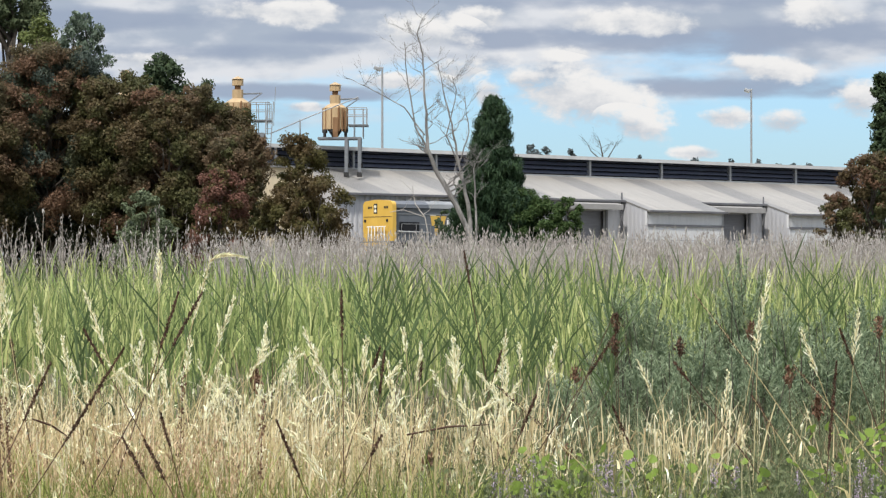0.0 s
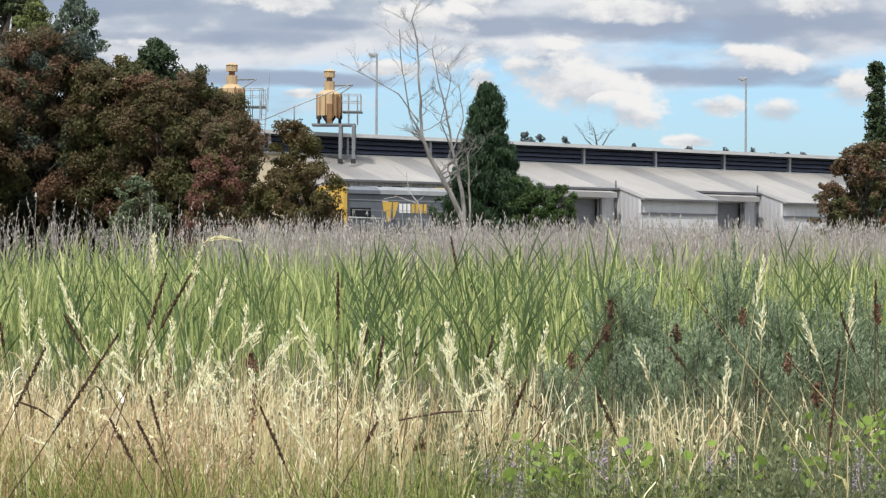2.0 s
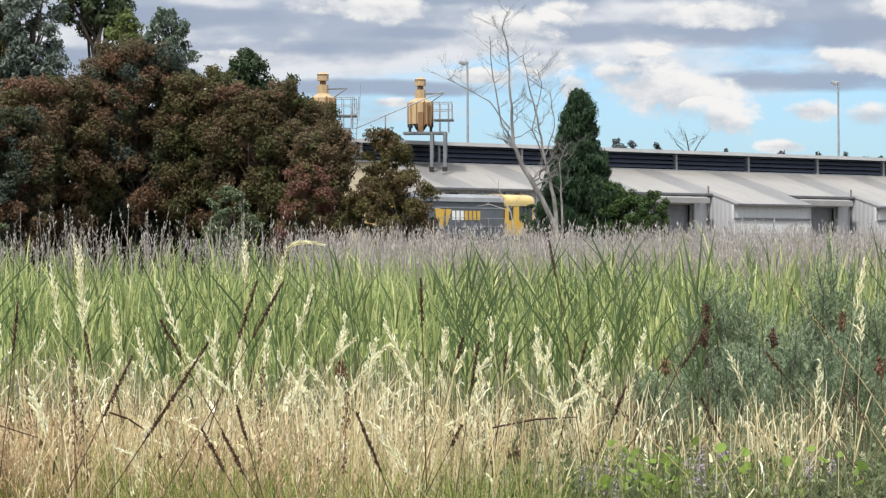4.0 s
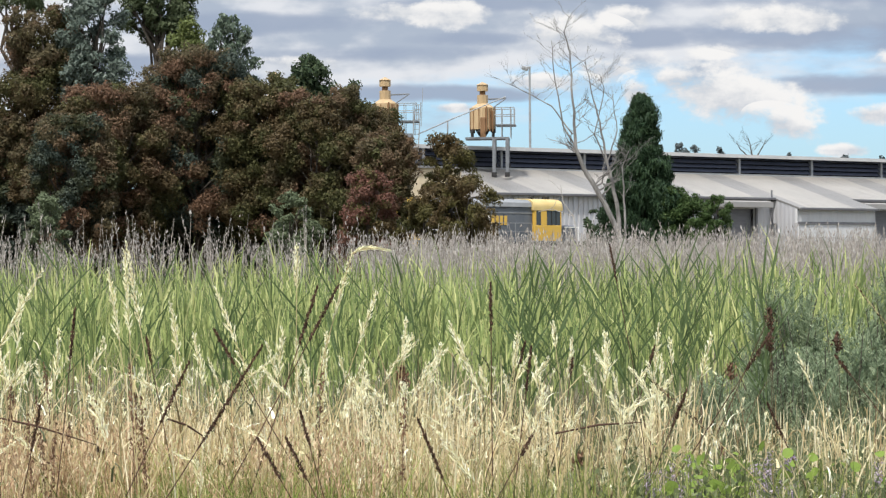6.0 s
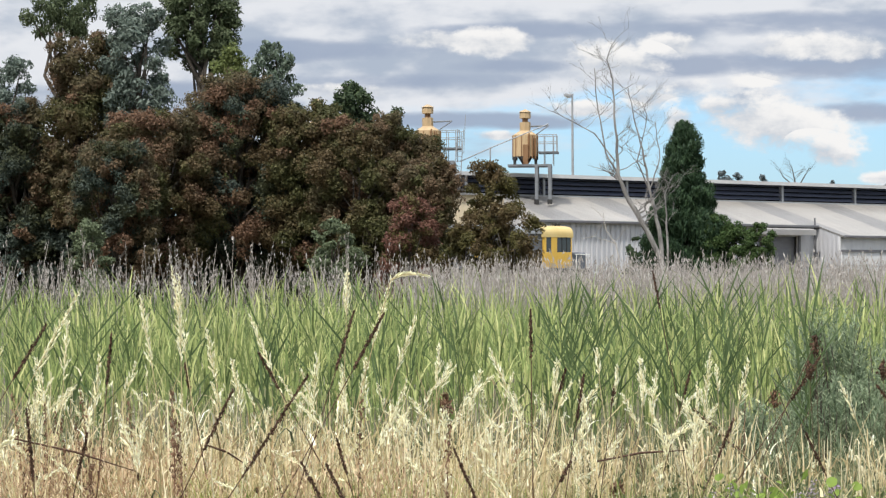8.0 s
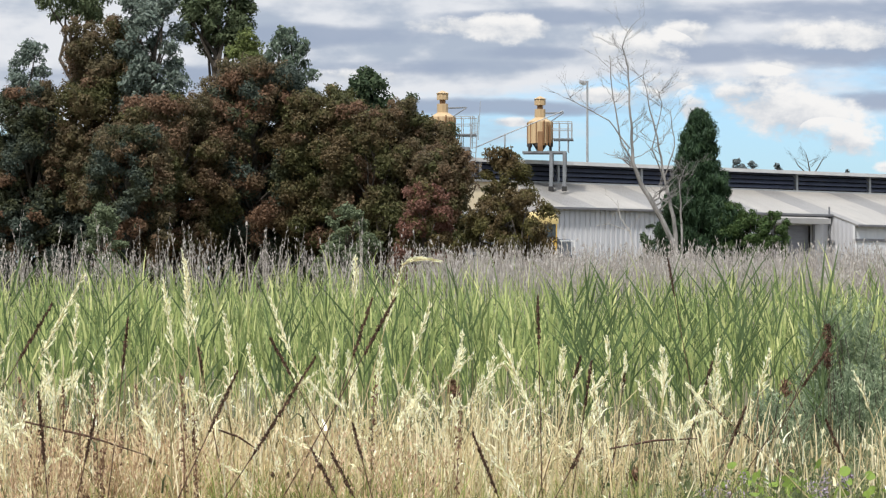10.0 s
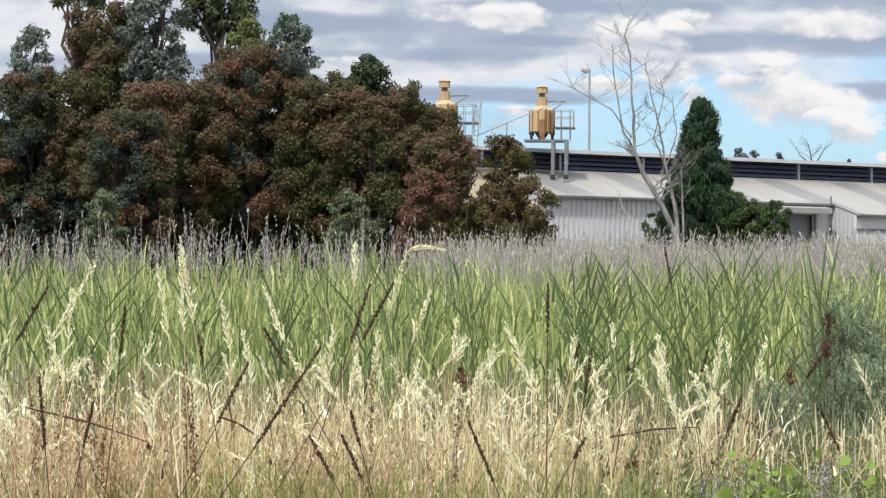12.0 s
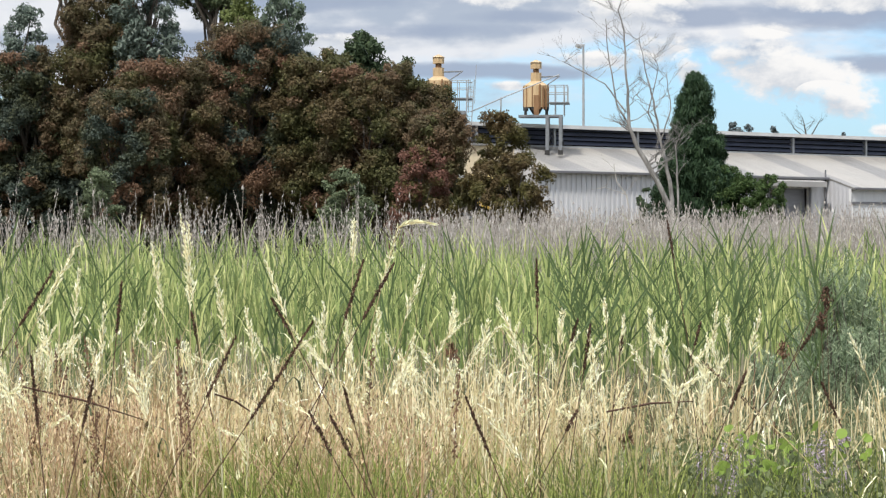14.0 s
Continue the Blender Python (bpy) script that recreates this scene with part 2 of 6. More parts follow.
YELLOW = surface("loco_yellow", (0.50, 0.31, 0.050), (0.62, 0.40, 0.085), 0.45, stretch=(1, 1, 0.5))
LOCO_GREY = surface("loco_grey", (0.085, 0.096, 0.115), (0.125, 0.136, 0.155), 0.45, stretch=(1, 1, 0.4))
LOCO_ROOF = surface("loco_roof_grey", (0.17, 0.18, 0.19), (0.27, 0.28, 0.29), 0.5)
CAB_ROOF = surface("pale_yellow_roof", (0.46, 0.34, 0.13), (0.58, 0.46, 0.22), 0.5)
BLACK = surface("underframe_black", (0.012, 0.012, 0.013), (0.03, 0.028, 0.026), 0.7)
WHITE = surface("white_paint", (0.66, 0.66, 0.64), (0.80, 0.80, 0.78), 0.5)
RAIL = surface("rusty_rail", (0.10, 0.06, 0.04), (0.2, 0.13, 0.1), 0.5, 0.6)
BARK_DEAD = surface("bleached_dead_wood", (0.045, 0.042, 0.040), (0.34, 0.325, 0.315), 0.85, scale=3.0, fine=25, stretch=(1, 1, 0.3))
BARK = surface("dark_bark", (0.035, 0.028, 0.022), (0.10, 0.085, 0.07), 0.9, scale=2, fine=15, stretch=(1, 1, 0.3))
LAMP_GLASS = surface("lamp_lens", (0.75, 0.72, 0.6), (0.85, 0.82, 0.7), 0.15)
GLASS = surface("cab_glass", (0.03, 0.035, 0.04), (0.05, 0.055, 0.06), 0.06, spec=0.8, bump=0.0)


# ---------------------------------------------------------------- mesh helpers
def part(name, bm, material, parent=None, label="", smooth=False):
    me = bpy.data.meshes.new(name)
    bm.to_mesh(me)
    bm.free()
    if smooth:
        me.polygons.foreach_set("use_smooth", [True] * len(me.polygons))
    me.materials.append(material)
    ob = new(name, me)
    if parent is not None:
        ob.parent = parent
    if label:
        tagged(ob, label)
    return ob


def quick(name, verts, faces, material, parent=None, label=""):
    """A mesh from arrays: verts (n, 3), faces (m, k)."""
    verts, faces = np.asarray(verts, np.float32), np.asarray(faces, np.int32)
    me = bpy.data.meshes.new(name)
    k = faces.shape[1]
    me.vertices.add(len(verts)), me.loops.add(faces.size), me.polygons.add(len(faces))
    me.vertices.foreach_set("co", verts.ravel())
    me.loops.foreach_set("vertex_index", faces.ravel())
    me.polygons.foreach_set("loop_start", np.arange(0, faces.size, k, dtype=np.int32))
    me.update(calc_edges=True)
    me.validate()
    me.materials.append(material)
    ob = new(name, me)
    if parent is not None:
        ob.parent = parent
    if label:
        tagged(ob, label)
    return ob


def box(bm, x0, x1, y0, y1, z0, z1, bevel=0.0, m=None):
    r = bmesh.ops.create_cube(bm, size=1.0)
    mat = Matrix.Translation(((x0 + x1) / 2, (y0 + y1) / 2, (z0 + z1) / 2)) @ Matrix.Diagonal((abs(x1 - x0), abs(y1 - y0), abs(z1 - z0), 1))
    bmesh.ops.transform(bm, matrix=(m @ mat) if m else mat, verts=r["verts"])
    if bevel:
        es = list({e for v in r["verts"] for e in v.link_edges})
        bmesh.ops.bevel(bm, geom=es, offset=bevel, segments=2, affect="EDGES", profile=0.5)
    return bm


def boxed(*a, **k):
    return box(bmesh.new(), *a, **k)


def rod(bm, a, b, r0, r1=None, seg=8):
    """A tapered bar from a to b."""
    a, b = Vector(a), Vector(b)
    d = b - a
    res = bmesh.ops.create_cone(bm, cap_ends=True, segments=seg, radius1=r0, radius2=r0 if r1 is None else r1, depth=d.length)
    m = Matrix.Translation((a + b) / 2) @ d.to_track_quat("Z", "Y").to_matrix().to_4x4()
    bmesh.ops.transform(bm, matrix=m, verts=res["verts"])
    return bm


def rodded(*a, **k):
    return rod(bmesh.new(), *a, **k)


def prism(bm, outline, y0, y1):
    """Extrudes an outline of (x, z) along y."""
    f = [bm.verts.new((x, y0, z)) for x, z in outline]
    g = [bm.verts.new((x, y1, z)) for x, z in outline]
    n = len(outline)
    bm.faces.new(f), bm.faces.new(g[::-1])
    for i in range(n):
        bm.faces.new((f[i], g[i], g[(i + 1) % n], f[(i + 1) % n]))
    bmesh.ops.recalc_face_normals(bm, faces=bm.faces)
    return bm


def prism_x(bm, outline, x0, x1):
    """Extrudes an outline of (y, z) along x."""
    f = [bm.verts.new((x0, y, z)) for y, z in outline]
    g = [bm.verts.new((x1, y, z)) for y, z in outline]
    n = len(outline)
    bm.faces.new(f), bm.faces.new(g[::-1])
    for i in range(n):
        bm.faces.new((f[i], g[i], g[(i + 1) % n], f[(i + 1) % n]))
    bmesh.ops.recalc_face_normals(bm, faces=bm.faces)
    return bm


def empty(name, m):
    e = new(name)
    e.matrix_world = m
    return e


def rise(y):
    """Height of the ground: a flat marsh, then a gentle bank up to the railway yard."""
    t = np.clip((np.asarray(y, float) - 85) / 55, 0, 1)
    return 2.6 * t * t * (3 - 2 * t)


def tube(bm, pts, radii, seg=5):
    """One bent tube through pts."""
    prev = None
    for k, p in enumerate(pts):
        d = (Vector(pts[min(k + 1, len(pts) - 1)]) - Vector(pts[max(k - 1, 0)])).normalized()
        q = d.to_track_quat("Z", "Y")
        ringv = [bm.verts.new(Vector(p) + q @ Vector((radii[k] * math.cos(i * math.tau / seg), radii[k] * math.sin(i * math.tau / seg), 0))) for i in range(seg)]
        if prev:
            for i in range(seg):
                bm.faces.new((prev[i], prev[(i + 1) % seg], ringv[(i + 1) % seg], ringv[i]))
        else:
            bm.faces.new(ringv[::-1])
        prev = ringv
    bm.faces.new(prev)
    return bm


# ---------------------------------------------------------------- ground
def build_ground():
    ys = [-400, -60, 0, 10, 20, 30, 45, 60, 75] + list(range(85, 145, 5)) + [150, 170, 200, 250, 320, 500, 900, 1800, 4000]
    xs = [-3000, -800, -300, -150, -80, -50, -30, -20, -10, 0, 10, 20, 30, 45, 60, 90, 150, 300, 800, 3000]
    v, f = [], []
    for y in ys:
        for x in xs:
            bumpy = 0.12 * noise.noise(Vector((x * 0.15, y * 0.15, 0))) if 5 < y < 150 and abs(x) < 100 else 0
            v.append((x, y, float(rise(y)) + bumpy - 0.05))
    w = len(xs)
    for j in range(len(ys) - 1):
        for i in range(w - 1):
            f.append((j * w + i, j * w + i + 1, (j + 1) * w + i + 1, (j + 1) * w + i))
    m = surface("marsh_soil", (0.05, 0.045, 0.025), (0.16, 0.14, 0.075), 0.95, scale=0.4, fine=6, bump=0.5)
    g = quick("ground", v, f, m)
    tagged(g, "marshy ground of dark soil and dead thatch", "ground", kind="structure")


build_ground()

# ---------------------------------------------------------------- the goods shed
YAW = 41.5
SHED = pose(-3.15, 195, 0, 0, 0, YAW)
ROOF_Z, SILL_Z, BASE_Z = 10.62, 9.30, 2.45
SLOPE = 0.301
X0, X1 = -14.5, 75.0
LOW_X0 = -10.2
EAVE_A, EAVE_B = 5.8, 8.2          # how far the main roof and the bays reach forward


def roof_z(n):
    return SILL_Z - SLOPE * n


BAYS = ((15.4, 23.0), (29.7, 37.3), (44.0, 51.6), (58.3, 65.9))   # projecting loading bays along the shed


def build_shed():
    shed = empty("goods_shed", SHED)
    tagged(shed, "long grey corrugated-iron goods shed with louvred clerestory", "shed")
    T = 0.12
    # clerestory: backing with the interior's shade painted near-black, slats, mullions, capping roof
    part("clerestory_shade_backing", boxed(X0, X1, 0.30, 0.42, SILL_Z, ROOF_Z - 0.1), INTERIOR_SHADE, shed)
    part("clerestory_roof", boxed(X0 - 0.3, X1 + 0.3, -0.35, 9.0, ROOF_Z - 0.08, ROOF_Z + 0.07, bevel=0.02), ROOF, shed, "pale zinc capping")
    part("roof_edge", boxed(X0 - 0.31, X1 + 0.31, -0.40, -0.352, ROOF_Z - 0.14, ROOF_Z + 0.10), PALE_ZINC, shed, "pale metal roof edge")
    mull = [18.02 + 7.22 * k for k in range(-4, 8)]
    edges = [X0] + [m for m in mull if X0 < m < X1] + [X1]
    for a, b in zip(edges, edges[1:]):
        for k in range(4):
            z = SILL_Z + 0.16 + k * 0.30
            bm = bmesh.new()
            prism_x(bm, ((-0.02, z), (0.0, z + 0.015), (0.22, z + 0.235), (0.20, z + 0.22)), a + 0.06, b - 0.06)
            part("louvre_slat", bm, LOUVRE, shed)
    for m in mull:
        if X0 < m < X1:
            part("mullion", boxed(m - 0.09, m + 0.09, -0.06, 0.25, SILL_Z - 0.02, ROOF_Z - 0.15, bevel=0.015), STEEL, shed)
    part("clerestory_sill", boxed(X0, X1, -0.10, 0.3, SILL_Z - 0.05, SILL_Z + 0.07), STEEL, shed)
    # lower roof, forward of the clerestory
    cuts = sorted([LOW_X0] + [c for b in BAYS for c in b] + [X1])
    for a, b in zip(cuts, cuts[1:]):
        bay = any(abs(a - p) < 0.01 for p, q in BAYS)
        n = EAVE_B if bay else EAVE_A
        bm = bmesh.new()
        prism_x(bm, ((-0.05, roof_z(0.05)), (-n - 0.25, roof_z(n + 0.25)), (-n - 0.25, roof_z(n + 0.25) - T), (-0.05, roof_z(0.05) - T)), a, b)
        part("lower_roof", bm, ROOF, shed, "weathered zinc roof sheets")
        part("gutter", boxed(a, b, -n - 0.42, -n - 0.27, roof_z(n) - 0.22, roof_z(n) - 0.06, bevel=0.02), FASCIA, shed, "dark gutter")
        wall_top = roof_z(n) - 0.16
        if not bay:
            doors = [(b - 5.4, b - 1.6)]
            x = a
            for d0, d1 in doors:
                part("front_wall", boxed(x, d0, -n, -n + 0.2, BASE_Z - 0.6, wall_top), WALL, shed)
                part("front_wall", boxed(d0, d1, -n, -n + 0.2, 6.72, wall_top), WALL, shed)
                part("roller_door", boxed(d0, d1, -n + 0.35, -n + 0.45, BASE_Z - 0.6, 6.72), SHUTTER, shed, "dark steel roller door")
                bm = bmesh.new()
                prism_x(bm, ((-n - 0.002, 7.32), (-n - 1.0, 7.16), (-n - 1.0, 6.80), (-n - 0.92, 6.80), (-n - 0.92, 7.08), (-n - 0.002, 7.24)), d0 - 0.6, d1 + 0.75)
                part("door_canopy", bm, CANOPY, shed, "grey sheet canopy over the roller door")
                part("door_post", boxed(d1, d1 + 0.18, -n - 0.08, -n - 0.002, BASE_Z - 0.6, 6.78), FASCIA, shed)
                x = d1
            part("front_wall", boxed(x, b, -n, -n + 0.2, BASE_Z - 0.6, wall_top), WALL, shed)
        else:
            part("bay_upper_wall", boxed(a, b, -n, -n + 0.18, 5.75, wall_top), DOOR_PAINT, shed)
            k = 2
            w = (b - a) / k
            for i in range(k):
                part("sliding_door", boxed(a + i * w + 0.05, a + (i + 1) * w - 0.05, -n - 0.06, -n + 0.06, BASE_Z - 0.6, 5.70, bevel=0.01), DOOR_PAINT, shed, "pale grey sliding door")
            part("door_track", boxed(a, b, -n - 0.14, -n - 0.062, 5.66, 5.82), FASCIA, shed)
            for x, s in ((a, 1), (b, -1)):
                bm = bmesh.new()
                prism_x(bm, ((-EAVE_A - 0.002, BASE_Z - 0.6), (-n, BASE_Z - 0.6), (-n, roof_z(n) - T - 0.004), (-EAVE_A - 0.002, roof_z(EAVE_A) - T - 0.004)), x + s * 0.02, x + s * 0.2)
                part("bay_side_wall", bm, WALL_SHADED_SIDE, shed)
            part("downpipe", rodded((a - 0.12, -EAVE_A - 0.12, BASE_Z), (a - 0.12, -EAVE_A - 0.12, roof_z(EAVE_A) + 0.45), 0.06), FASCIA, shed)
    # raised ribs of the front cladding
    bm = boxed(-0.07, 0.07, -EAVE_A - 0.055, -EAVE_A - 0.002, BASE_Z - 0.6, roof_z(EAVE_A) - 0.20)
    first = part("cladding_rib", bm, WALL, shed)
    spots = [a + 0.22 + 0.42 * k for a, b in zip(cuts, cuts[1:]) if not any(abs(a - p) < 0.01 for p, q in BAYS) for k in range(int((b - a - 6.2) / 0.42))]
    first.location.x = spots[0]
    for x in spots[1:]:
        rib = new("cladding_rib", first.data)
        rib.parent = shed
        rib.location.x = x
    # end walls and back
    for x in (LOW_X0 + 0.1, X1):
        bm = bmesh.new()
        prism_x(bm, ((-EAVE_A, BASE_Z - 0.6), (-EAVE_A, roof_z(EAVE_A) - 0.15), (0, SILL_Z - 0.15), (0, ROOF_Z - 0.1), (8.9, ROOF_Z - 0.1), (8.9, BASE_Z - 0.6)), x - 0.1, x + 0.1)
        part("end_wall", bm, WALL_SHADED_SIDE, shed)
    part("back_wall", boxed(X0, X1, 8.7, 8.9, BASE_Z - 0.6, ROOF_Z - 0.1), WALL, shed)
    # white inner strip wall below the eave at the near end, and a cream annexe
    annexe = empty("annexe", SHED @ Matrix.Translation((LOW_X0 - 3.6, -4.2, 0)))
    tagged(annexe, "cream sheet-clad annexe beside the shed", "annexe")
    part("wall", boxed(-9, 3.4, 0, 3.9, BASE_Z - 0.6, 9.0, bevel=0.02), CREAM, annexe)
    part("roof", boxed(-9.2, 3.5, -0.2, 3.95, 9.004, 9.12), ROOF, annexe)


build_shed()


# ---------------------------------------------------------------- dust silos on the shed roof
def ring(bm, r0, r1, z0, z1, seg=20):
    res = bmesh.ops.create_cone(bm, cap_ends=True, segments=seg, radius1=r0, radius2=r1, depth=z1 - z0)
    bmesh.ops.translate(bm, verts=res["verts"], vec=(0, 0, (z0 + z1) / 2))
    return bm


def build_silo():
    s = empty("dust_silo", Matrix())
    tagged(s, "ochre dust-collector silo on a steel stand above the roof", "silo", "dust silos")
    R = 0.84
    part("body", ring(bmesh.new(), R, R, 2.15, 3.55, 12), SILO, s)
    part("shoulder", ring(bmesh.new(), R - 0.04, 0.36, 3.55, 3.83, 12), SILO, s)
    part("neck", ring(bmesh.new(), 0.35, 0.35, 3.83, 4.38, 8), SILO, s)
    part("neck_band", ring(bmesh.new(), 0.19, 0.19, 4.38, 4.64), SILO_RIB, s)
    part("cap", ring(bmesh.new(), 0.36, 0.36, 4.64, 5.04, 8), SILO, s)
    part("cap_lid", ring(bmesh.new(), 0.42, 0.05, 5.04, 5.22, 8), SILO, s)
    part("hopper", ring(bmesh.new(), 0.16, 0.5, 1.62, 2.15), BLACK, s, "dark cone hopper")
    for k in range(12):
        a = (k + 0.5) * math.tau / 12
        c, d = math.cos(a), math.sin(a)
        part("rib", rodded((c * R, d * R, 2.15), (c * R, d * R, 3.5), 0.03, seg=6), SILO_RIB, s)
    for k in range(6):
        a = k * math.tau / 6 + 0.5
        bm = bmesh.new()
        c, d = math.cos(a), math.sin(a)
        box(bm, -0.02, 0.02, -0.26, 0.26, 1.95, 2.15)
        box(bm, -0.03, 0.03, -0.09, 0.09, 1.62, 1.95)
        bmesh.ops.transform(bm, matrix=Matrix.Translation((c * (R - 0.05), d * (R - 0.05), 0)) @ Matrix.Rotation(a, 4, "Z"), verts=bm.verts)
        part("skirt_leg", bm, BLACK, s, "dark skirt support")
    for k, a in enumerate((-1.25, -1.0, -0.72)):
        c, d = math.cos(a), math.sin(a)
        part("down_pipe", rodded((c * (R + 0.06), d * (R + 0.06), 2.0), (c * (R + 0.06), d * (R + 0.06), 3.62 - 0.15 * k), 0.05, seg=8), SILO_RIB, s, "dark rusty pipe")
    part("discharge_chute", boxed(-0.12, 0.22, -R - 0.16, -R + 0.05, 1.62, 2.9, bevel=0.03), SILO_RIB, s, "rusty chute")
    part("platform", boxed(-1.1, 1.72, -1.0, 1.0, 1.50, 1.62), LEG_STEEL, s, "steel grating platform")
    part("side_deck", boxed(0.88, 2.15, -1.0, 1.0, 2.36, 2.44), LEG_STEEL, s)
    for x in (0.75, 1.60):
        for y in (-0.9, 0.9):
            part("leg", boxed(x - 0.11, x + 0.11, y - 0.11, y + 0.11, -0.85 if y < 0 else -0.2, 1.50, bevel=0.01), LEG_STEEL, s)
            part("leg_shoe", boxed(x - 0.16, x + 0.16, y - 0.16, y + 0.16, -0.95 if y < 0 else -0.25, -0.65 if y < 0 else 0.0), BLACK, s)
    for y in (-0.95, 0.95):
        for x in (1.25, 1.82, 2.05):
            part("rail_post", rodded((x, y, 1.6 if x < 1.9 else 2.44), (x, y, 3.55), 0.028, seg=6), STEEL, s)
        for z in (3.05, 3.52):
            part("handrail", rodded((0.8, y, z), (2.08, y, z), 0.025, seg=6), STEEL, s)
    part("vent_arm", rodded((0.3, 0, 4.12), (1.52, 0.1, 4.16), 0.05, seg=6), LEG_STEEL, s)
    part("vent_drop", rodded((1.52, 0.1, 4.16), (0.75, -0.75, 3.55), 0.04, seg=6), LEG_STEEL, s)
    return s


def along_shed(s, n, z):
    return SHED @ Matrix.Translation((s, -n, z))


silo = build_silo()
SILO_TURN = Matrix.Rotation(radians(-YAW), 4, "Z")
silo.matrix_world = along_shed(-6.01, 1.0, 14.821 - 5.22) @ SILO_TURN
for s in (-13.95, -22.5):
    copy_thing(silo, along_shed(s, 1.0, 14.821 - 5.22) @ SILO_TURN)
stand = empty("silo_stand", along_shed(-22.5, 1.0, 0))
tagged(stand, "steel trestle under a dust silo", "trestle")
part("leg", boxed(-0.2, 0.2, -0.2, 0.2, 1.8, 8.6), STEEL, stand)

duct = empty("air_duct", Matrix())
tagged(duct, "thin grey air duct sloping between the silos", "duct")
part("pipe", rodded((-10.945, 186.0, 11.265), (-8.822, 188.0, 12.346), 0.04), STEEL, duct)
part("pipe", rodded((-8.822, 188.0, 12.346), (-5.44, 188.6, 13.759), 0.035), STEEL, duct)
part("support", rodded((-9.147, 188.0, 12.274), (-9.147, 188.0, 10.466), 0.045), STEEL, duct)


def ladder_tower(u_x, u_y, z0, z1):
    t = empty("access_ladder", pose(u_x, u_y, 0))
    tagged(t, "thin steel access ladder with cage beside a silo", "ladder")
    for x in (-0.12, 0.25):
        part("stile", rodded((x, 0, z0), (x + 0.25, 0, z1), 0.03, seg=6), STEEL, t)
    for k in range(12):
        z = z0 + (z1 - z0) * (k + 0.5) / 12
        o = 0.25 * (k + 0.5) / 12
        part("rung", rodded((-0.12 + o, 0, z), (0.25 + o, 0, z), 0.018, seg=5), STEEL, t)
    part("cage_bar", rodded((0.5, 0, z0 + 2.2), (0.62, 0, z1 + 0.9), 0.02, seg=5), STEEL, t)


ladder_tower(-11.111, 184, 9.462, 13.177)


def floodlight(name_label, x, y, z1, head_to):
    p = empty("floodlight_pole", pose(x, y, 0))
    tagged(p, name_label, "light pole", "yard floodlights")
    part("pole", rodded((0, 0, 2.4), (0, 0, z1), 0.12, 0.07), STEEL, p)
    bm = boxed(-0.55, -0.05, -0.2, 0.2, -0.14, 0.10, bevel=0.04, m=Matrix.Translation((-0.05, 0, z1 - 0.15)) @ Matrix.Rotation(radians(20), 4, "Y"))
    part("lamp_head", bm, STEEL, p)
    bm = boxed(-0.50, -0.10, -0.16, 0.16, -0.17, -0.142, m=Matrix.Translation((-0.05, 0, z1 - 0.15)) @ Matrix.Rotation(radians(20), 4, "Y"))
    part("lens", bm, LAMP_GLASS, p)
    part("bracket", rodded((-0.3, 0, z1), (0.1, 0, z1 + 0.02), 0.05, seg=6), STEEL, p)


floodlight("tall thin galvanised floodlight pole behind the shed", -4.445, 215, 17.625, -1)
floodlight("tall thin galvanised floodlight pole behind the shed", 25.725, 245, 18.038, -1)


# ---------------------------------------------------------------- railway line and locomotive
RAIL_Z = 2.97
TRACK = pose(-3.05, 178, 0, 0, 0, YAW)      # x along the line, the near side at y = 0
LW = 2.81


def build_track():
    tr = empty("railway_track", TRACK)
    tagged(tr, "single railway track on a low ballast bed", "railway track", kind="structure")
    bm = bmesh.new()
    prism_x(bm, ((-1.2, 2.2), (-0.4, 2.72), (LW + 0.4, 2.72), (LW + 1.2, 2.2)), -70, 90)
    part("ballast", bm, surface("ballast", (0.12, 0.11, 0.10), (0.24, 0.22, 0.20), 0.95, scale=3, fine=20, bump=0.8), tr)
    for y in (LW / 2 - 0.55, LW / 2 + 0.55):
        bm = bmesh.new()
        prism_x(bm, ((y - 0.07, 2.80), (y + 0.07, 2.80), (y + 0.02, 2.84), (y + 0.035, 2.97), (y - 0.035, 2.97), (y - 0.02, 2.84)), -70, 90)
        part("rail", bm, RAIL, tr)
    for k in range(90):
        x = -25 + k * 0.65
        part("sleeper", boxed(x, x + 0.24, LW / 2 - 1.05, LW / 2 + 1.05, 2.66, 2.80), BARK, tr)


build_track()


def hood_section(w, z0, z1, crown=0.14, r=0.28):
    """(y, z) outline of a hood with rounded shoulders and an arched top; near side at y = 0."""
    pts = [(0, z0), (0, z1 - r)]
    for k in range(1, 6):
        a = k * math.pi / 12
        pts.append((r * (1 - math.cos(a)), z1 - r + r * math.sin(a)))
    m = len(pts)
    for k in range(1, 6):
        q = k / 6
        y = pts[m - 1][0] + (w - 2 * pts[m - 1][0]) * q
        pts.append((y, z1 + crown * 4 * q * (1 - q) * 0.6))
    for y, z in reversed(pts[1:m]):
        pts.append((w - y, z))
    pts.append((w, z0))
    return pts


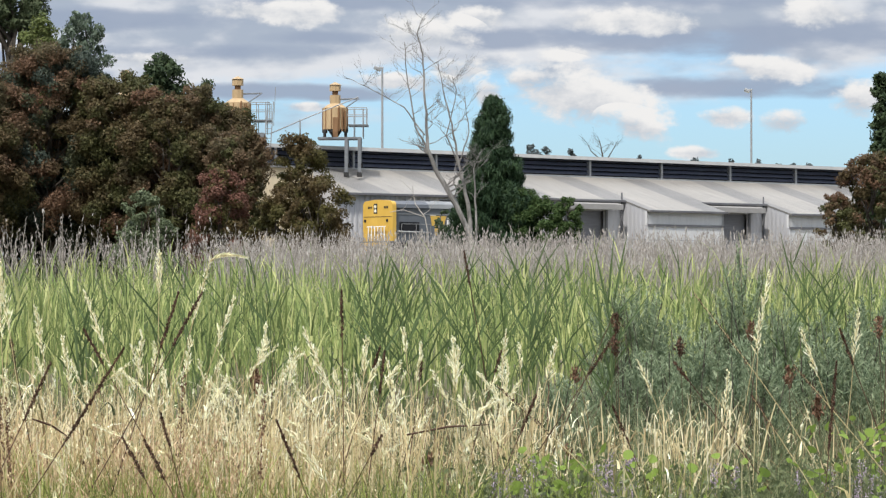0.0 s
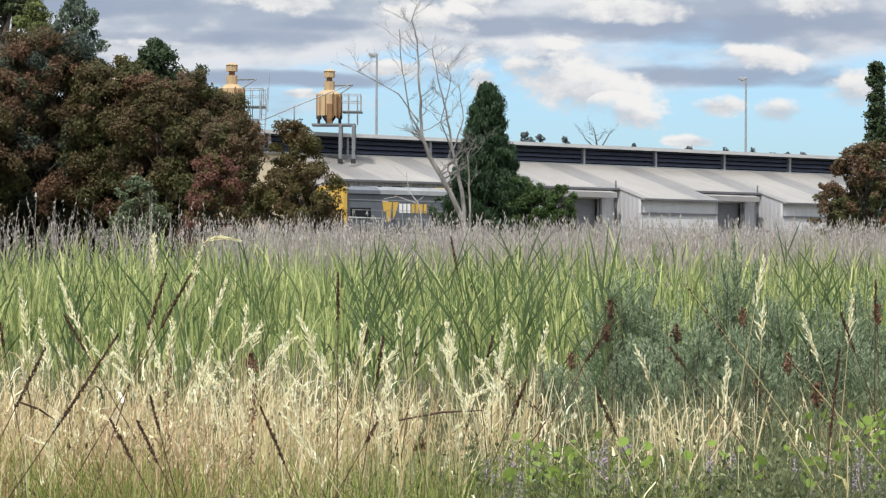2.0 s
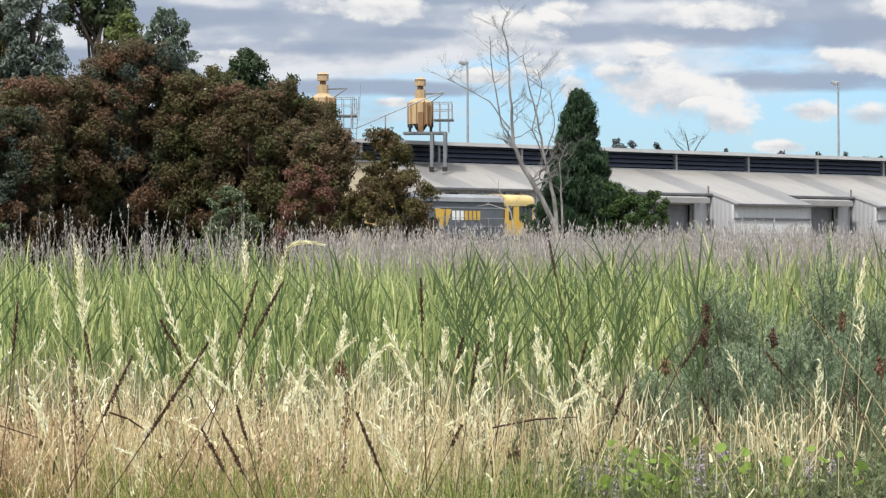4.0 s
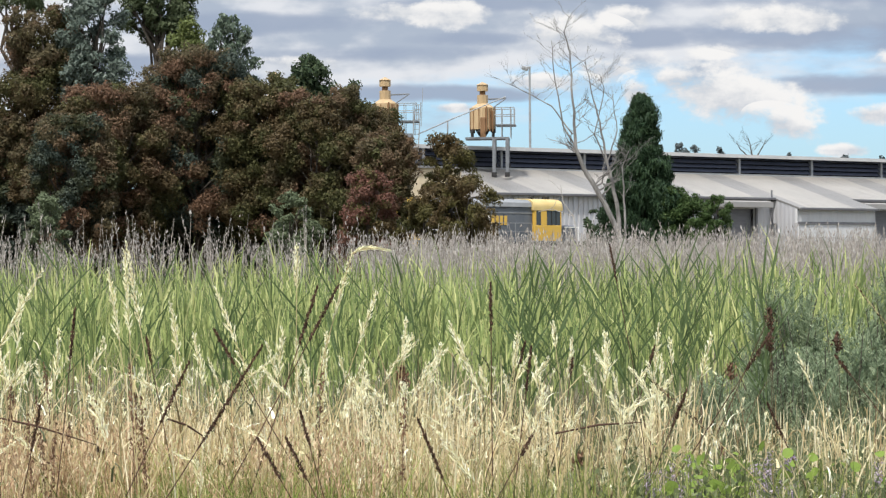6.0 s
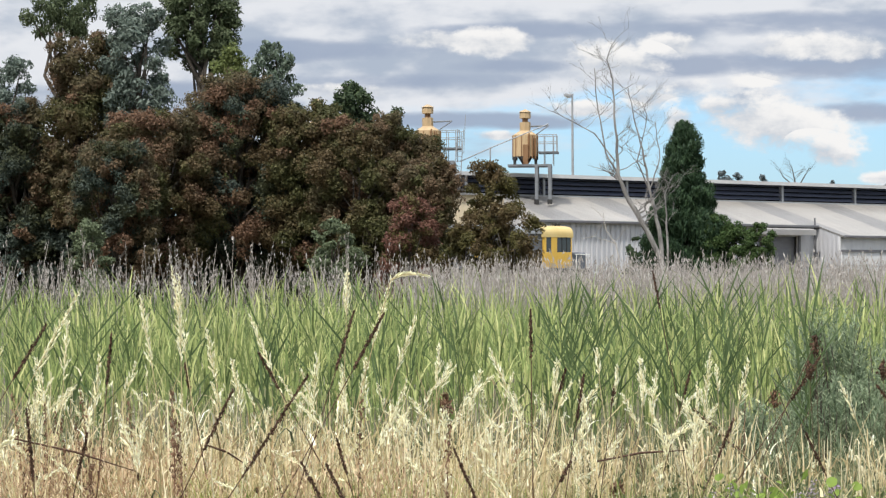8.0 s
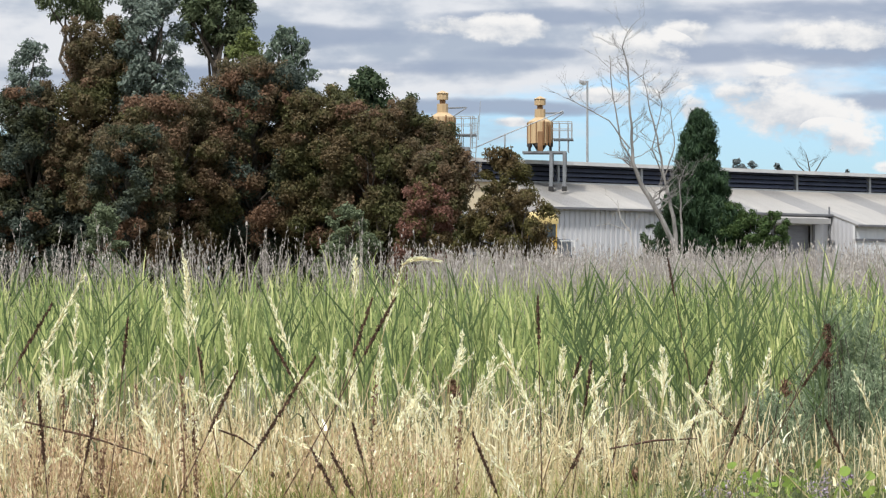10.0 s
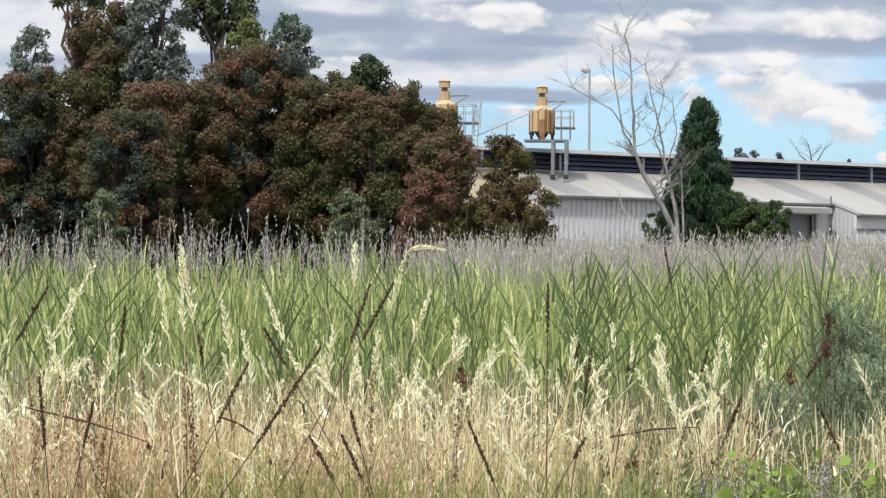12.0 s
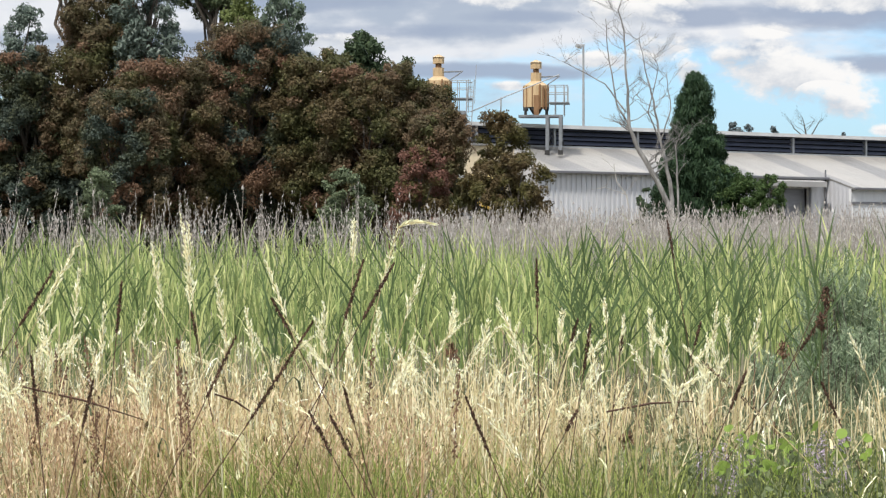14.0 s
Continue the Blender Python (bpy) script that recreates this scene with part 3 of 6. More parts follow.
def build_loco():
    loco = empty("locomotive", TRACK)
    tagged(loco, "yellow and dark grey diesel locomotive rolling along the track", "locomotive")
    z = RAIL_Z
    top = z + 3.86
    # underframe, walkway, tanks
    part("underframe", boxed(-0.1, 12.3, 0.05, LW - 0.05, z + 0.95, z + 1.28, bevel=0.03), BLACK, loco)
    part("walkway", boxed(-0.25, 12.4, -0.02, LW + 0.02, z + 1.285, z + 1.36), LOCO_GREY, loco)
    part("fuel_tank", boxed(4.4, 7.6, 0.15, LW - 0.15, z + 0.35, z + 0.945, bevel=0.1), BLACK, loco)
    # yellow end
    bm = bmesh.new()
    prism_x(bm, hood_section(LW - 0.02, z + 1.365, top - 0.05), 0.0, 0.30)
    bmesh.ops.translate(bm, verts=bm.verts, vec=(0, 0.01, 0))
    end = part("end_hood", bm, YELLOW, loco, "bright yellow end")
    for dz in (0.0, 0.26):
        part("headlight", ring_x(-0.03, LW / 2 + 0.20, z + 3.22 + dz, 0.10, 0.05), LAMP_GLASS, end, "round headlight")
    part("headlight_plate", boxed(-0.018, -0.003, LW / 2 + 0.03, LW / 2 + 0.37, z + 3.05, z + 3.66, bevel=0.004), BLACK, end)
    for y in (0.42, 1.95):
        for k in range(3):
            part("number_panel", boxed(-0.015, -0.003, y + k * 0.14, y + k * 0.14 + 0.10, z + 3.36, z + 3.50), BLACK, end, "dark bars of unreadable figures")
    part("seam", boxed(-0.012, -0.003, 0.1, LW - 0.1, z + 2.84, z + 2.87), BLACK, end)
    for y in (0.50, LW - 0.22):
        part("marker_light", ring_x(-0.03, y, z + 2.62, 0.10, 0.05), BLACK, end)
    for k in range(6):
        y = 0.55 + k * 0.30
        part("rail_post", rodded((-0.2, y, z + 1.36), (-0.2, y, z + 2.25), 0.03, seg=6), WHITE, end)
    part("end_rail", rodded((-0.2, 0.4, z + 2.25), (-0.2, 2.2, z + 2.25), 0.03, seg=6), WHITE, end)
    part("coupler", boxed(-0.75, -0.1, LW / 2 - 0.18, LW / 2 + 0.18, z + 0.7, z + 1.05, bevel=0.04), BLACK, loco)
    part("buffer_beam", boxed(-0.28, -0.10, 0.1, LW - 0.1, z + 0.5, z + 1.28, bevel=0.02), YELLOW, loco)
    # long hood
    bm = bmesh.new()
    prism_x(bm, hood_section(LW - 0.5, z + 1.365, top - 0.42, crown=0.05, r=0.12), 0.303, 8.797)
    bmesh.ops.translate(bm, verts=bm.verts, vec=(0, 0.25, 0))
    hood = part("long_hood", bm, LOCO_GREY, loco, "dark grey engine hood")
    bm = bmesh.new()
    prism_x(bm, ((0.16, top - 0.46), (0.22, top - 0.20), (0.55, top - 0.02), (LW / 2, top + 0.04), (LW - 0.55, top - 0.02), (LW - 0.22, top - 0.20), (LW - 0.16, top - 0.46)), 3.0, 8.795)
    part("hood_roof", bm, LOCO_ROOF, hood, "pale grey curved hood roof")
    bm = bmesh.new()
    prism_x(bm, ((0.10, top - 0.46), (0.12, top - 0.24), (0.42, top - 0.05), (LW / 2, top + 0.01), (LW - 0.42, top - 0.05), (LW - 0.12, top - 0.24), (LW - 0.10, top - 0.46)), 0.304, 2.996)
    part("radiator_roof", bm, LOCO_GREY, hood)
    part("cant_rail", boxed(0.4, 8.79, 0.215, 0.247, top - 0.86, top - 0.80), LOCO_ROOF, hood)
    # flat plate; the depth of the opening is painted as near-black shade
    part("radiator_grille", boxed(0.75, 2.35, 0.225, 0.247, z + 1.95, z + 2.55), INTERIOR_SHADE, hood, "radiator opening, its inner shade painted on a near-black plate")
    part("grille_bar", rodded((0.55, 0.20, z + 1.98), (3.1, 0.20, z + 1.93), 0.03, seg=6), WHITE, hood, "white horizontal handrail")
    part("data_panel", boxed(3.25, 3.7, 0.235, 0.247, z + 2.86, z + 3.0), WHITE, hood, "small pale notice bar")
    for x in (3.0, 3.65, 4.4, 5.15, 5.9, 6.65, 7.4, 8.1):
        part("hood_door", boxed(x + 0.03, x + 0.6, 0.232, 0.248, z + 1.5, z + 2.95, bevel=0.006), LOCO_GREY, hood)
    # mark and lettering as plain shapes
    bm = bmesh.new()
    prism(bm, ((3.25, z + 2.95), (4.02, z + 2.95), (3.86, z + 1.75), (3.62, z + 1.75), (3.55, z + 2.35), (3.36, z + 2.35)), 0.222, 0.230)
    part("wedge_mark", bm, YELLOW, hood, "yellow wedge mark")
    bm = bmesh.new()
    prism(bm, ((4.10, z + 2.95), (4.55, z + 2.95), (4.30, z + 2.2), (4.12, z + 1.9)), 0.222, 0.230)
    part("wedge_mark", bm, YELLOW, hood)
    for k in range(7):
        x = 4.60 + k * 0.33
        part("letter_bar", boxed(x, x + 0.24, 0.220, 0.229, z + 2.30, z + 2.86), WHITE if k < 3 else YELLOW, hood, "plain bar in place of lettering")
    part("exhaust", boxed(5.2, 5.9, LW / 2 - 0.25, LW / 2 + 0.25, top + 0.0, top + 0.14, bevel=0.03), BLACK, hood)
    part("roof_fan", boxed(3.4, 3.65, 0.7, 0.95, top - 0.05, top + 0.06, bevel=0.02), BLACK, hood)
    # side handrails on the walkway
    for y in (0.03, LW - 0.03):
        for x0, x1 in ((0.75, 3.1), (3.4, 8.6)):
            part("handrail", rodded((x0, y, z + 2.42), (x1, y, z + 2.42), 0.018, seg=6), LOCO_ROOF, loco, "pale grey handrail")
            part("handrail", rodded((x0, y, z + 1.92), (x1, y, z + 1.92), 0.016, seg=6), LOCO_ROOF, loco)
            n = max(2, int((x1 - x0) / 1.2))
            for k in range(n + 1):
                x = x0 + (x1 - x0) * k / n
                part("stanchion", rodded((x, y, z + 1.36), (x, y, z + 2.42), 0.016, seg=6), LOCO_ROOF, loco)
    # cab
    a0, a1 = 8.80, 10.92
    cz = top + 0.02
    bm = bmesh.new()
    prism_x(bm, hood_section(LW, z + 1.365, z + 2.30, crown=0.0, r=0.02), a0, a1)
    cab = part("cab", bm, YELLOW, loco, "yellow driver's cab")
    for y0, y1 in ((0.0, 0.08), (LW - 0.08, LW)):
        for x0, x1 in ((a0, a0 + 0.12), (a0 + 0.52, a0 + 0.96), (a1 - 0.06, a1)):
            part("pillar", boxed(x0, x1, y0, y1, z + 2.302, z + 3.20), YELLOW, cab)
    for x0, x1 in ((a0, a0 + 0.08), (a1 - 0.08, a1)):
        for y0, y1 in ((0.085, 0.22), (0.62, LW - 0.62), (LW - 0.22, LW - 0.085)):
            part("pillar", boxed(x0 + 0.002, x1 - 0.002, y0, y1, z + 2.302, z + 3.20), YELLOW, cab)
    bm = bmesh.new()
    prism_x(bm, hood_section(LW + 0.04, z + 3.20, cz - 0.04, crown=0.16, r=0.46), a0 - 0.08, a1 + 0.10)
    bmesh.ops.translate(bm, verts=bm.verts, vec=(0, -0.02, 0))
    part("cab_roof", bm, CAB_ROOF, cab, "arched yellow cab roof")
    for x0, x1 in ((a0 + 0.12, a0 + 0.52), (a0 + 0.96, a0 + 1.34), (a0 + 1.37, a0 + 1.70), (a0 + 1.73, a1 - 0.06)):
        part("window_pane", boxed(x0, x1, 0.03, 0.045, z + 2.32, z + 3.19), GLASS, cab, "dark cab window")
        if x0 > a0 + 1:
            part("window_bar", boxed(x0 - 0.03, x0, 0.0, 0.06, z + 2.302, z + 3.2), BLACK, cab)
    for y0, y1 in ((0.22, 0.62), (LW - 0.62, LW - 0.22)):
        part("window_pane", boxed(a0 + 0.03, a0 + 0.045, y0, y1, z + 1.9, z + 3.1), GLASS, cab)
    part("cab_seat", boxed(a0 + 1.0, a0 + 1.5, 0.4, 0.9, z + 2.2, z + 2.95, bevel=0.08), BLACK, cab)
    for x in (a0 + 0.5, a0 + 1.5, a0 + 1.8):
        part("roof_vent", boxed(x, x + 0.16, LW / 2 - 0.5, LW / 2 - 0.3, cz + 0.02, cz + 0.2, bevel=0.02), BLACK, cab)
    # low nose
    bm = bmesh.new()
    prism_x(bm, hood_section(LW - 0.7, z + 1.365, z + 2.32, crown=0.05, r=0.15), a1 + 0.003, 12.3)
    bmesh.ops.translate(bm, verts=bm.verts, vec=(0, 0.35, 0))
    part("low_nose", bm, LOCO_GREY, loco, "low dark grey nose hood")
    part("nose_rail", rodded((11.2, 0.03, z + 2.2), (12.35, 0.03, z + 2.2), 0.025, seg=6), WHITE, loco)
    for x in (11.3, 12.3):
        part("stanchion", rodded((x, 0.03, z + 1.36), (x, 0.03, z + 2.2), 0.022, seg=6), WHITE, loco)
    # bogies with wheels that turn
    wheels = []
    for c in (2.1, 9.9):
        bog = part("bogie", boxed(c - 1.7, c + 1.7, 0.35, LW - 0.35, z + 0.38, z + 0.75, bevel=0.05), BLACK, loco, "black bogie frame")
        for dx in (-1.2, 0, 1.2):
            bm = bmesh.new()
            for y in (LW / 2 - 0.62, LW / 2 + 0.50):
                rod(bm, (0, y - LW / 2, 0), (0, y - LW / 2 + 0.12, 0), 0.46, seg=20)
            rod(bm, (0, -0.6, 0), (0, 0.6, 0), 0.07)
            for k in range(4):
                aa = k * math.pi / 2
                rod(bm, (0.25 * math.cos(aa), -0.64, 0.25 * math.sin(aa)), (0.25 * math.cos(aa), -0.60, 0.25 * math.sin(aa)), 0.05, seg=6)
            w = part("wheelset", bm, RAIL, loco)
            w.location = (c + dx, LW / 2, z + 0.46)
            wheels.append(w)
    return loco, wheels


def ring_x(x, y, z, r, d):
    return rodded((x, y, z), (x + d, y, z), r, seg=14)


loco, wheelsets = build_loco()


def run(t):
    """Metres rolled since the start: slowing gently."""
    return 1.76 * t - 0.035 * t * t


def motions():
    times = [0.5 * k for k in range(29)]
    walk(loco, [(t, TRACK @ Matrix.Translation((-run(t), 0, 0))) for t in times])
    fine = [0.25 * k for k in range(57)]
    for w in wheelsets:
        p = w.location.copy()
        walk(w, [(t, Matrix.Translation(p) @ Matrix.Rotation(-run(t) / 0.46, 4, "Y")) for t in fine])
    # the tall stalks lean to and fro a little in the wind
    for k, s in enumerate(SWAY):
        m = s.matrix_basis.copy()
        ph, amp = k * 1.7, 0.35 + 0.25 * (k % 3)
        walk(s, [(t, m @ pose(0, 0, 0, 0, amp * (math.sin(1.9 * t + ph) + 0.4 * math.sin(4.1 * t + 2 * ph)), 0)) for t in (0.35 * j for j in range(41))])


# ---------------------------------------------------------------- plants
rng = np.random.default_rng(7)


def strips(base, az, height, reach, width, seg=4, face=None, taper=0.7, droop=0.12):
    """Bent ribbons, one for each row of base: up by height, out by reach along az, narrowing to the tip."""
    n = len(base)
    t = np.linspace(0, 1, seg + 1)[None, :]
    out = reach[:, None] * t ** 1.8
    up = height[:, None] * (t - droop * t ** 3)
    d = np.stack([np.cos(az), np.sin(az)], 1)
    face = rng.uniform(0, math.pi, n) if face is None else face
    sd = np.stack([np.cos(face), np.sin(face), np.zeros(n)], 1)
    c = np.zeros((n, seg + 1, 3))
    c[..., 0] = base[:, None, 0] + d[:, None, 0] * out
    c[..., 1] = base[:, None, 1] + d[:, None, 1] * out
    c[..., 2] = base[:, None, 2] + up
    w = width[:, None] * (1.02 - t) ** taper * 0.5
    v = np.stack([c - sd[:, None] * w[..., None], c + sd[:, None] * w[..., None]], 2)   # n, seg+1, 2, 3
    idx = np.arange(n)[:, None] * (seg + 1) * 2 + np.arange(seg)[None, :] * 2
    f = np.stack([idx, idx + 1, idx + 3, idx + 2], -1).reshape(-1, 4)
    return v.reshape(-1, 3), f, c


def flakes(pos, size, stretch=1.8, up=0.6):
    """Small diamond scales at pos: leaves, spikelets, petals."""
    n = len(pos)
    a = rng.normal(size=(n, 3))
    a[:, 2] = np.abs(a[:, 2]) + up
    a /= np.linalg.norm(a, axis=1)[:, None]
    b = np.cross(a, rng.normal(size=(n, 3)))
    b /= np.linalg.norm(b, axis=1)[:, None] + 1e-9
    size = np.broadcast_to(size, (n,))[:, None]
    v = np.stack([pos - a * size * stretch * 0.5, pos + b * size * 0.5, pos + a * size * stretch * 0.5, pos - b * size * 0.5], 1)
    f = np.arange(n)[:, None] * 4 + np.arange(4)[None]
    return v.reshape(-1, 3), f


def leaves_on(pos, out, size, stretch, r, hang=0.0, jit=0.20):
    """Leaf diamonds whose faces look roughly along out."""
    n = len(pos)
    nr = out / (np.linalg.norm(out, axis=1)[:, None] + 1e-9) + r.normal(size=(n, 3)) * jit
    nr[:, 2] += 0.25
    nr /= np.linalg.norm(nr, axis=1)[:, None]
    a = np.cross(nr, r.normal(size=(n, 3)))
    a[:, 2] -= hang
    a -= nr * (a * nr).sum(1)[:, None]
    a /= np.linalg.norm(a, axis=1)[:, None] + 1e-9
    b = np.cross(nr, a)
    size = np.broadcast_to(size, (n,))[:, None]
    v = np.stack([pos + a * size * stretch * 0.5, pos + b * size * 0.5 - a * size * stretch * 0.4, pos - b * size * 0.5 - a * size * stretch * 0.4], 1)
    return v.reshape(-1, 3), np.arange(n)[:, None] * 3 + np.arange(3)[None]


def merge(*pairs):
    vs, fs, o = [], [], 0
    for v, f in pairs:
        vs.append(v), fs.append(f + o)
        o += len(v)
    return np.concatenate(vs), np.concatenate(fs)


def field(n, u0, u1, d0, d1):
    """n spots spread evenly over the sector between two bearings and two distances."""
    d = np.sqrt(rng.uniform(d0 * d0, d1 * d1, n))
    x = rng.uniform(u0, u1, n) * d
    z = rise(d) - 0.06
    return np.stack([x, d, z], 1)


def clumpy(p, scale, keep):
    """Keeps spots where a slow noise is high, so that plants stand in tufts."""
    val = np.array([noise.noise(Vector((q[0] * scale, q[1] * scale, 3.3))) for q in p])
    return p[val + rng.uniform(-0.35, 0.35, len(p)) > keep]


L0, L1 = -0.245, 0.175     # bearings (x / y) of the planted sector

STRAW = leafy("dry_straw", ((0.0, (0.10, 0.085, 0.045)), (0.35, (0.50, 0.43, 0.22)), (0.75, (0.71, 0.64, 0.40)), (1.0, (0.85, 0.80, 0.60))), 0.8,
              ((0.0, (0.18, 0.14, 0.07)), (0.5, (0.50, 0.40, 0.22)), (1.0, (0.70, 0.60, 0.38))), 0.35)
BLEACHED = leafy("bleached_straw", ((0.0, (0.34, 0.27, 0.14)), (0.4, (0.66, 0.57, 0.34)), (1.0, (0.86, 0.80, 0.58))), 1.4,
                 ((0.0, (0.32, 0.23, 0.12)), (0.5, (0.62, 0.50, 0.29)), (1.0, (0.82, 0.72, 0.49))), 0.3)
THATCH = leafy("brown_thatch", ((0.0, (0.04, 0.03, 0.018)), (0.6, (0.12, 0.09, 0.05)), (1.0, (0.28, 0.21, 0.12))), through=0.2)
PINKISH = leafy("pinkish_bent_grass", ((0.0, (0.26, 0.16, 0.09)), (0.6, (0.56, 0.40, 0.25)), (1.0, (0.76, 0.60, 0.41))), through=0.25)
FRESH = leafy("yellow_green_grass", ((0.0, (0.08, 0.105, 0.03)), (0.6, (0.23, 0.27, 0.075)), (1.0, (0.44, 0.48, 0.16))), through=0.3)
SEED = leafy("pale_seed_head", ((0.0, (0.713, 0.636, 0.384)), (0.6, (0.850, 0.848, 0.595)), (1.0, (0.850, 0.850, 0.730))), through=0.15)
GREEN_REED = leafy("green_reed", ((0.0, (0.090, 0.135, 0.056)), (0.45, (0.235, 0.315, 0.118)), (0.8, (0.420, 0.490, 0.185)), (1.0, (0.68, 0.68, 0.32))), 0.12,
                   ((0.0, (0.10, 0.14, 0.055)), (0.6, (0.32, 0.38, 0.14)), (1.0, (0.66, 0.66, 0.31))), 0.42)
PLUME = leafy("grey_brown_plume", ((0.0, (0.29, 0.260, 0.240)), (0.6, (0.40, 0.365, 0.34)), (1.0, (0.54, 0.51, 0.48))), through=0.3)
PLUME_STEM = leafy("reed_straw", ((0.0, (0.23, 0.205, 0.18)), (0.6, (0.35, 0.32, 0.285)), (1.0, (0.48, 0.45, 0.41))), through=0.3)
GREEN_LOW = leafy("low_green", ((0.0, (0.06, 0.075, 0.04)), (0.6, (0.14, 0.165, 0.085)), (1.0, (0.30, 0.32, 0.17))), through=0.35)
HERB = leafy("dark_herb", ((0.0, (0.06, 0.078, 0.038)), (0.6, (0.13, 0.160, 0.078)), (1.0, (0.26, 0.29, 0.15))), through=0.3)
BROWN_SEED = leafy("brown_seed", ((0.0, (0.040, 0.025, 0.018)), (0.6, (0.09, 0.052, 0.036)), (1.0, (0.17, 0.10, 0.065))), through=0.1)
RUST_SEED = leafy("rust_dock_seed", ((0.0, (0.095, 0.055, 0.036)), (0.6, (0.165, 0.095, 0.060)), (1.0, (0.26, 0.155, 0.100))), through=0.15)
GORSE = leafy("gorse_needles", ((0.0, (0.12, 0.165, 0.10)), (0.6, (0.255, 0.325, 0.20)), (1.0, (0.44, 0.50, 0.33))), through=0.35)
BRIGHT = leafy("bright_round_leaf", ((0.0, (0.12, 0.21, 0.04)), (1.0, (0.26, 0.36, 0.08))), through=0.45)
PETAL = leafy("mauve_petal", ((0.0, (0.24, 0.18, 0.26)), (0.6, (0.45, 0.36, 0.47)), (1.0, (0.62, 0.53, 0.63))), through=0.3)


def build_fields():
    # grey-brown plumed reeds, far band
    p = np.concatenate([field(11000, L0, L1, 58, 100), field(5500, L0, L1, 56, 76)])
    p = p[rng.uniform(0, 1, len(p)) > 0.88 * np.clip(-(p[:, 0] / p[:, 1] + 0.045) / 0.04, 0, 1)]
    left = np.clip(-(p[:, 0] / p[:, 1] + 0.05) / 0.06, 0, 1)
    h = rng.uniform(2.45, 3.2, len(p)) + left * np.where(rng.uniform(0, 1, len(p)) < 0.12, 0.75, 0.1)
    az = rng.uniform(0, math.tau, len(p))
    v, f, c = strips(p, az, h, h * rng.uniform(0.02, 0.16, len(p)), np.full(len(p), 0.018), 3, taper=0.3)
    tagged(quick("reed_stems", v, f, PLUME_STEM), "dense dry stems of tall marsh reeds", "reeds", kind="stuff")
    k = 7
    tips = c[:, -1]
    below = c[:, -2]
    q = rng.uniform(0, 1, (len(p), k, 1))
    pos = tips[:, None] + (below - tips)[:, None] * q * 0.6 + rng.normal(size=(len(p), k, 3)) * 0.020
    v, f = flakes(pos.reshape(-1, 3), rng.uniform(0.012, 0.028, len(p) * k), 4.2, 3.0)
    tagged(quick("reed_plumes", v, f, PLUME), "grey-brown feathery plumes of marsh reeds", "reeds", kind="stuff")
    # green reeds, middle band
    p = clumpy(field(6000, L0, L1, 26, 70), 0.35, -0.28)
    h = 1.5 + p[:, 1] * 0.0144 * rng.triangular(-1.3, 0.35, 1.22, len(p))
    az = rng.uniform(0, math.tau, len(p))
    v1, f1, c = strips(p, az, h, h * rng.uniform(0.02, 0.12, len(p)), np.full(len(p), 0.010), 5, taper=0.3)
    pairs = [(v1, f1)]
    for j in range(8):
        t = rng.uniform(0.35, 0.98, len(p))
        b = p + (c[:, -1] - p) * t[:, None]
        ln = rng.uniform(0.30, 0.80, len(p)) * (1.1 - 0.3 * t)
        el = rng.uniform(0.95, 1.47, len(p))
        v2, f2, _ = strips(b, rng.uniform(0, math.tau, len(p)), ln * np.sin(el), ln * np.cos(el), rng.uniform(0.012, 0.032, len(p)), 3, taper=0.75, droop=0.12)
        pairs.append((v2, f2))
    v, f = merge(*pairs)
    tagged(quick("green_reeds", v, f, GREEN_REED), "thick bed of green leafy marsh reeds", "reeds", kind="stuff")
    # dry grass, near band
    p = np.concatenate([clumpy(clumpy(field(8200, L0, L1, 11.6, 17.5), 2.4, 0.06), 0.9, -0.10), clumpy(field(3600, L0, L1, 17.5, 27), 1.2, 0.02)])
    side = p[:, 0] / p[:, 1]
    right = np.clip((side + 0.045) / 0.06, 0, 1)
    h = 1.5 - p[:, 1] / 5200 * (rng.triangular(35, 120, 430, len(p)) + 70 * right)
    keep = rng.uniform(0, 1, len(p)) > 0.58 * right
    p, h = p[keep], h[keep]
    az = rng.normal(0.2, 1.6, len(p))
    v, f, c = strips(p, az, h, h * np.abs(rng.normal(0.0, 0.26, len(p))), rng.uniform(0.006, 0.015, len(p)), 6, taper=0.40)
    tagged(quick("dry_grass", v, f, STRAW), "tangled straw-coloured dry grass stalks and blades", "grass", kind="stuff")
    some = rng.uniform(0, 1, len(p)) < 0.11
    k = 18
    tips, below = c[some, -1], c[some, -2]
    q = rng.uniform(0, 1, (len(tips), k, 1))
    pos = tips[:, None] + (below - tips)[:, None] * q * 0.55 + rng.normal(size=(len(tips), k, 3)) * 0.006
    v, f = flakes(pos.reshape(-1, 3), rng.uniform(0.0045, 0.008, len(tips) * k), 4.6, 2.4)
    tagged(quick("grass_seed_heads", v, f, SEED), "pale feathery seed heads of dry grass", "grass", kind="stuff")
    # upright straw in tufts, each stem with a curled leaf
    c0 = np.concatenate([field(38, -0.222, -0.035, 12.2, 14.2), field(9, -0.035, 0.12, 12.6, 14.4), field(18, -0.20, 0.03, 14.2, 17)])
    per = rng.integers(16, 38, len(c0))
    b = np.repeat(c0, per, axis=0)
    top = np.repeat(rng.triangular(75, 140, 250, len(c0)), per) + rng.gamma(2.0, 28.0, len(b))
    lean = rng.normal(0, 1, (len(b), 2)) * np.array((0.085, 0.085))
    b[:, :2] += lean
    hb = 1.5 + 0.06 - b[:, 1] / 5200 * top
    az = np.arctan2(lean[:, 1], lean[:, 0]) + rng.normal(0, 0.5, len(b))
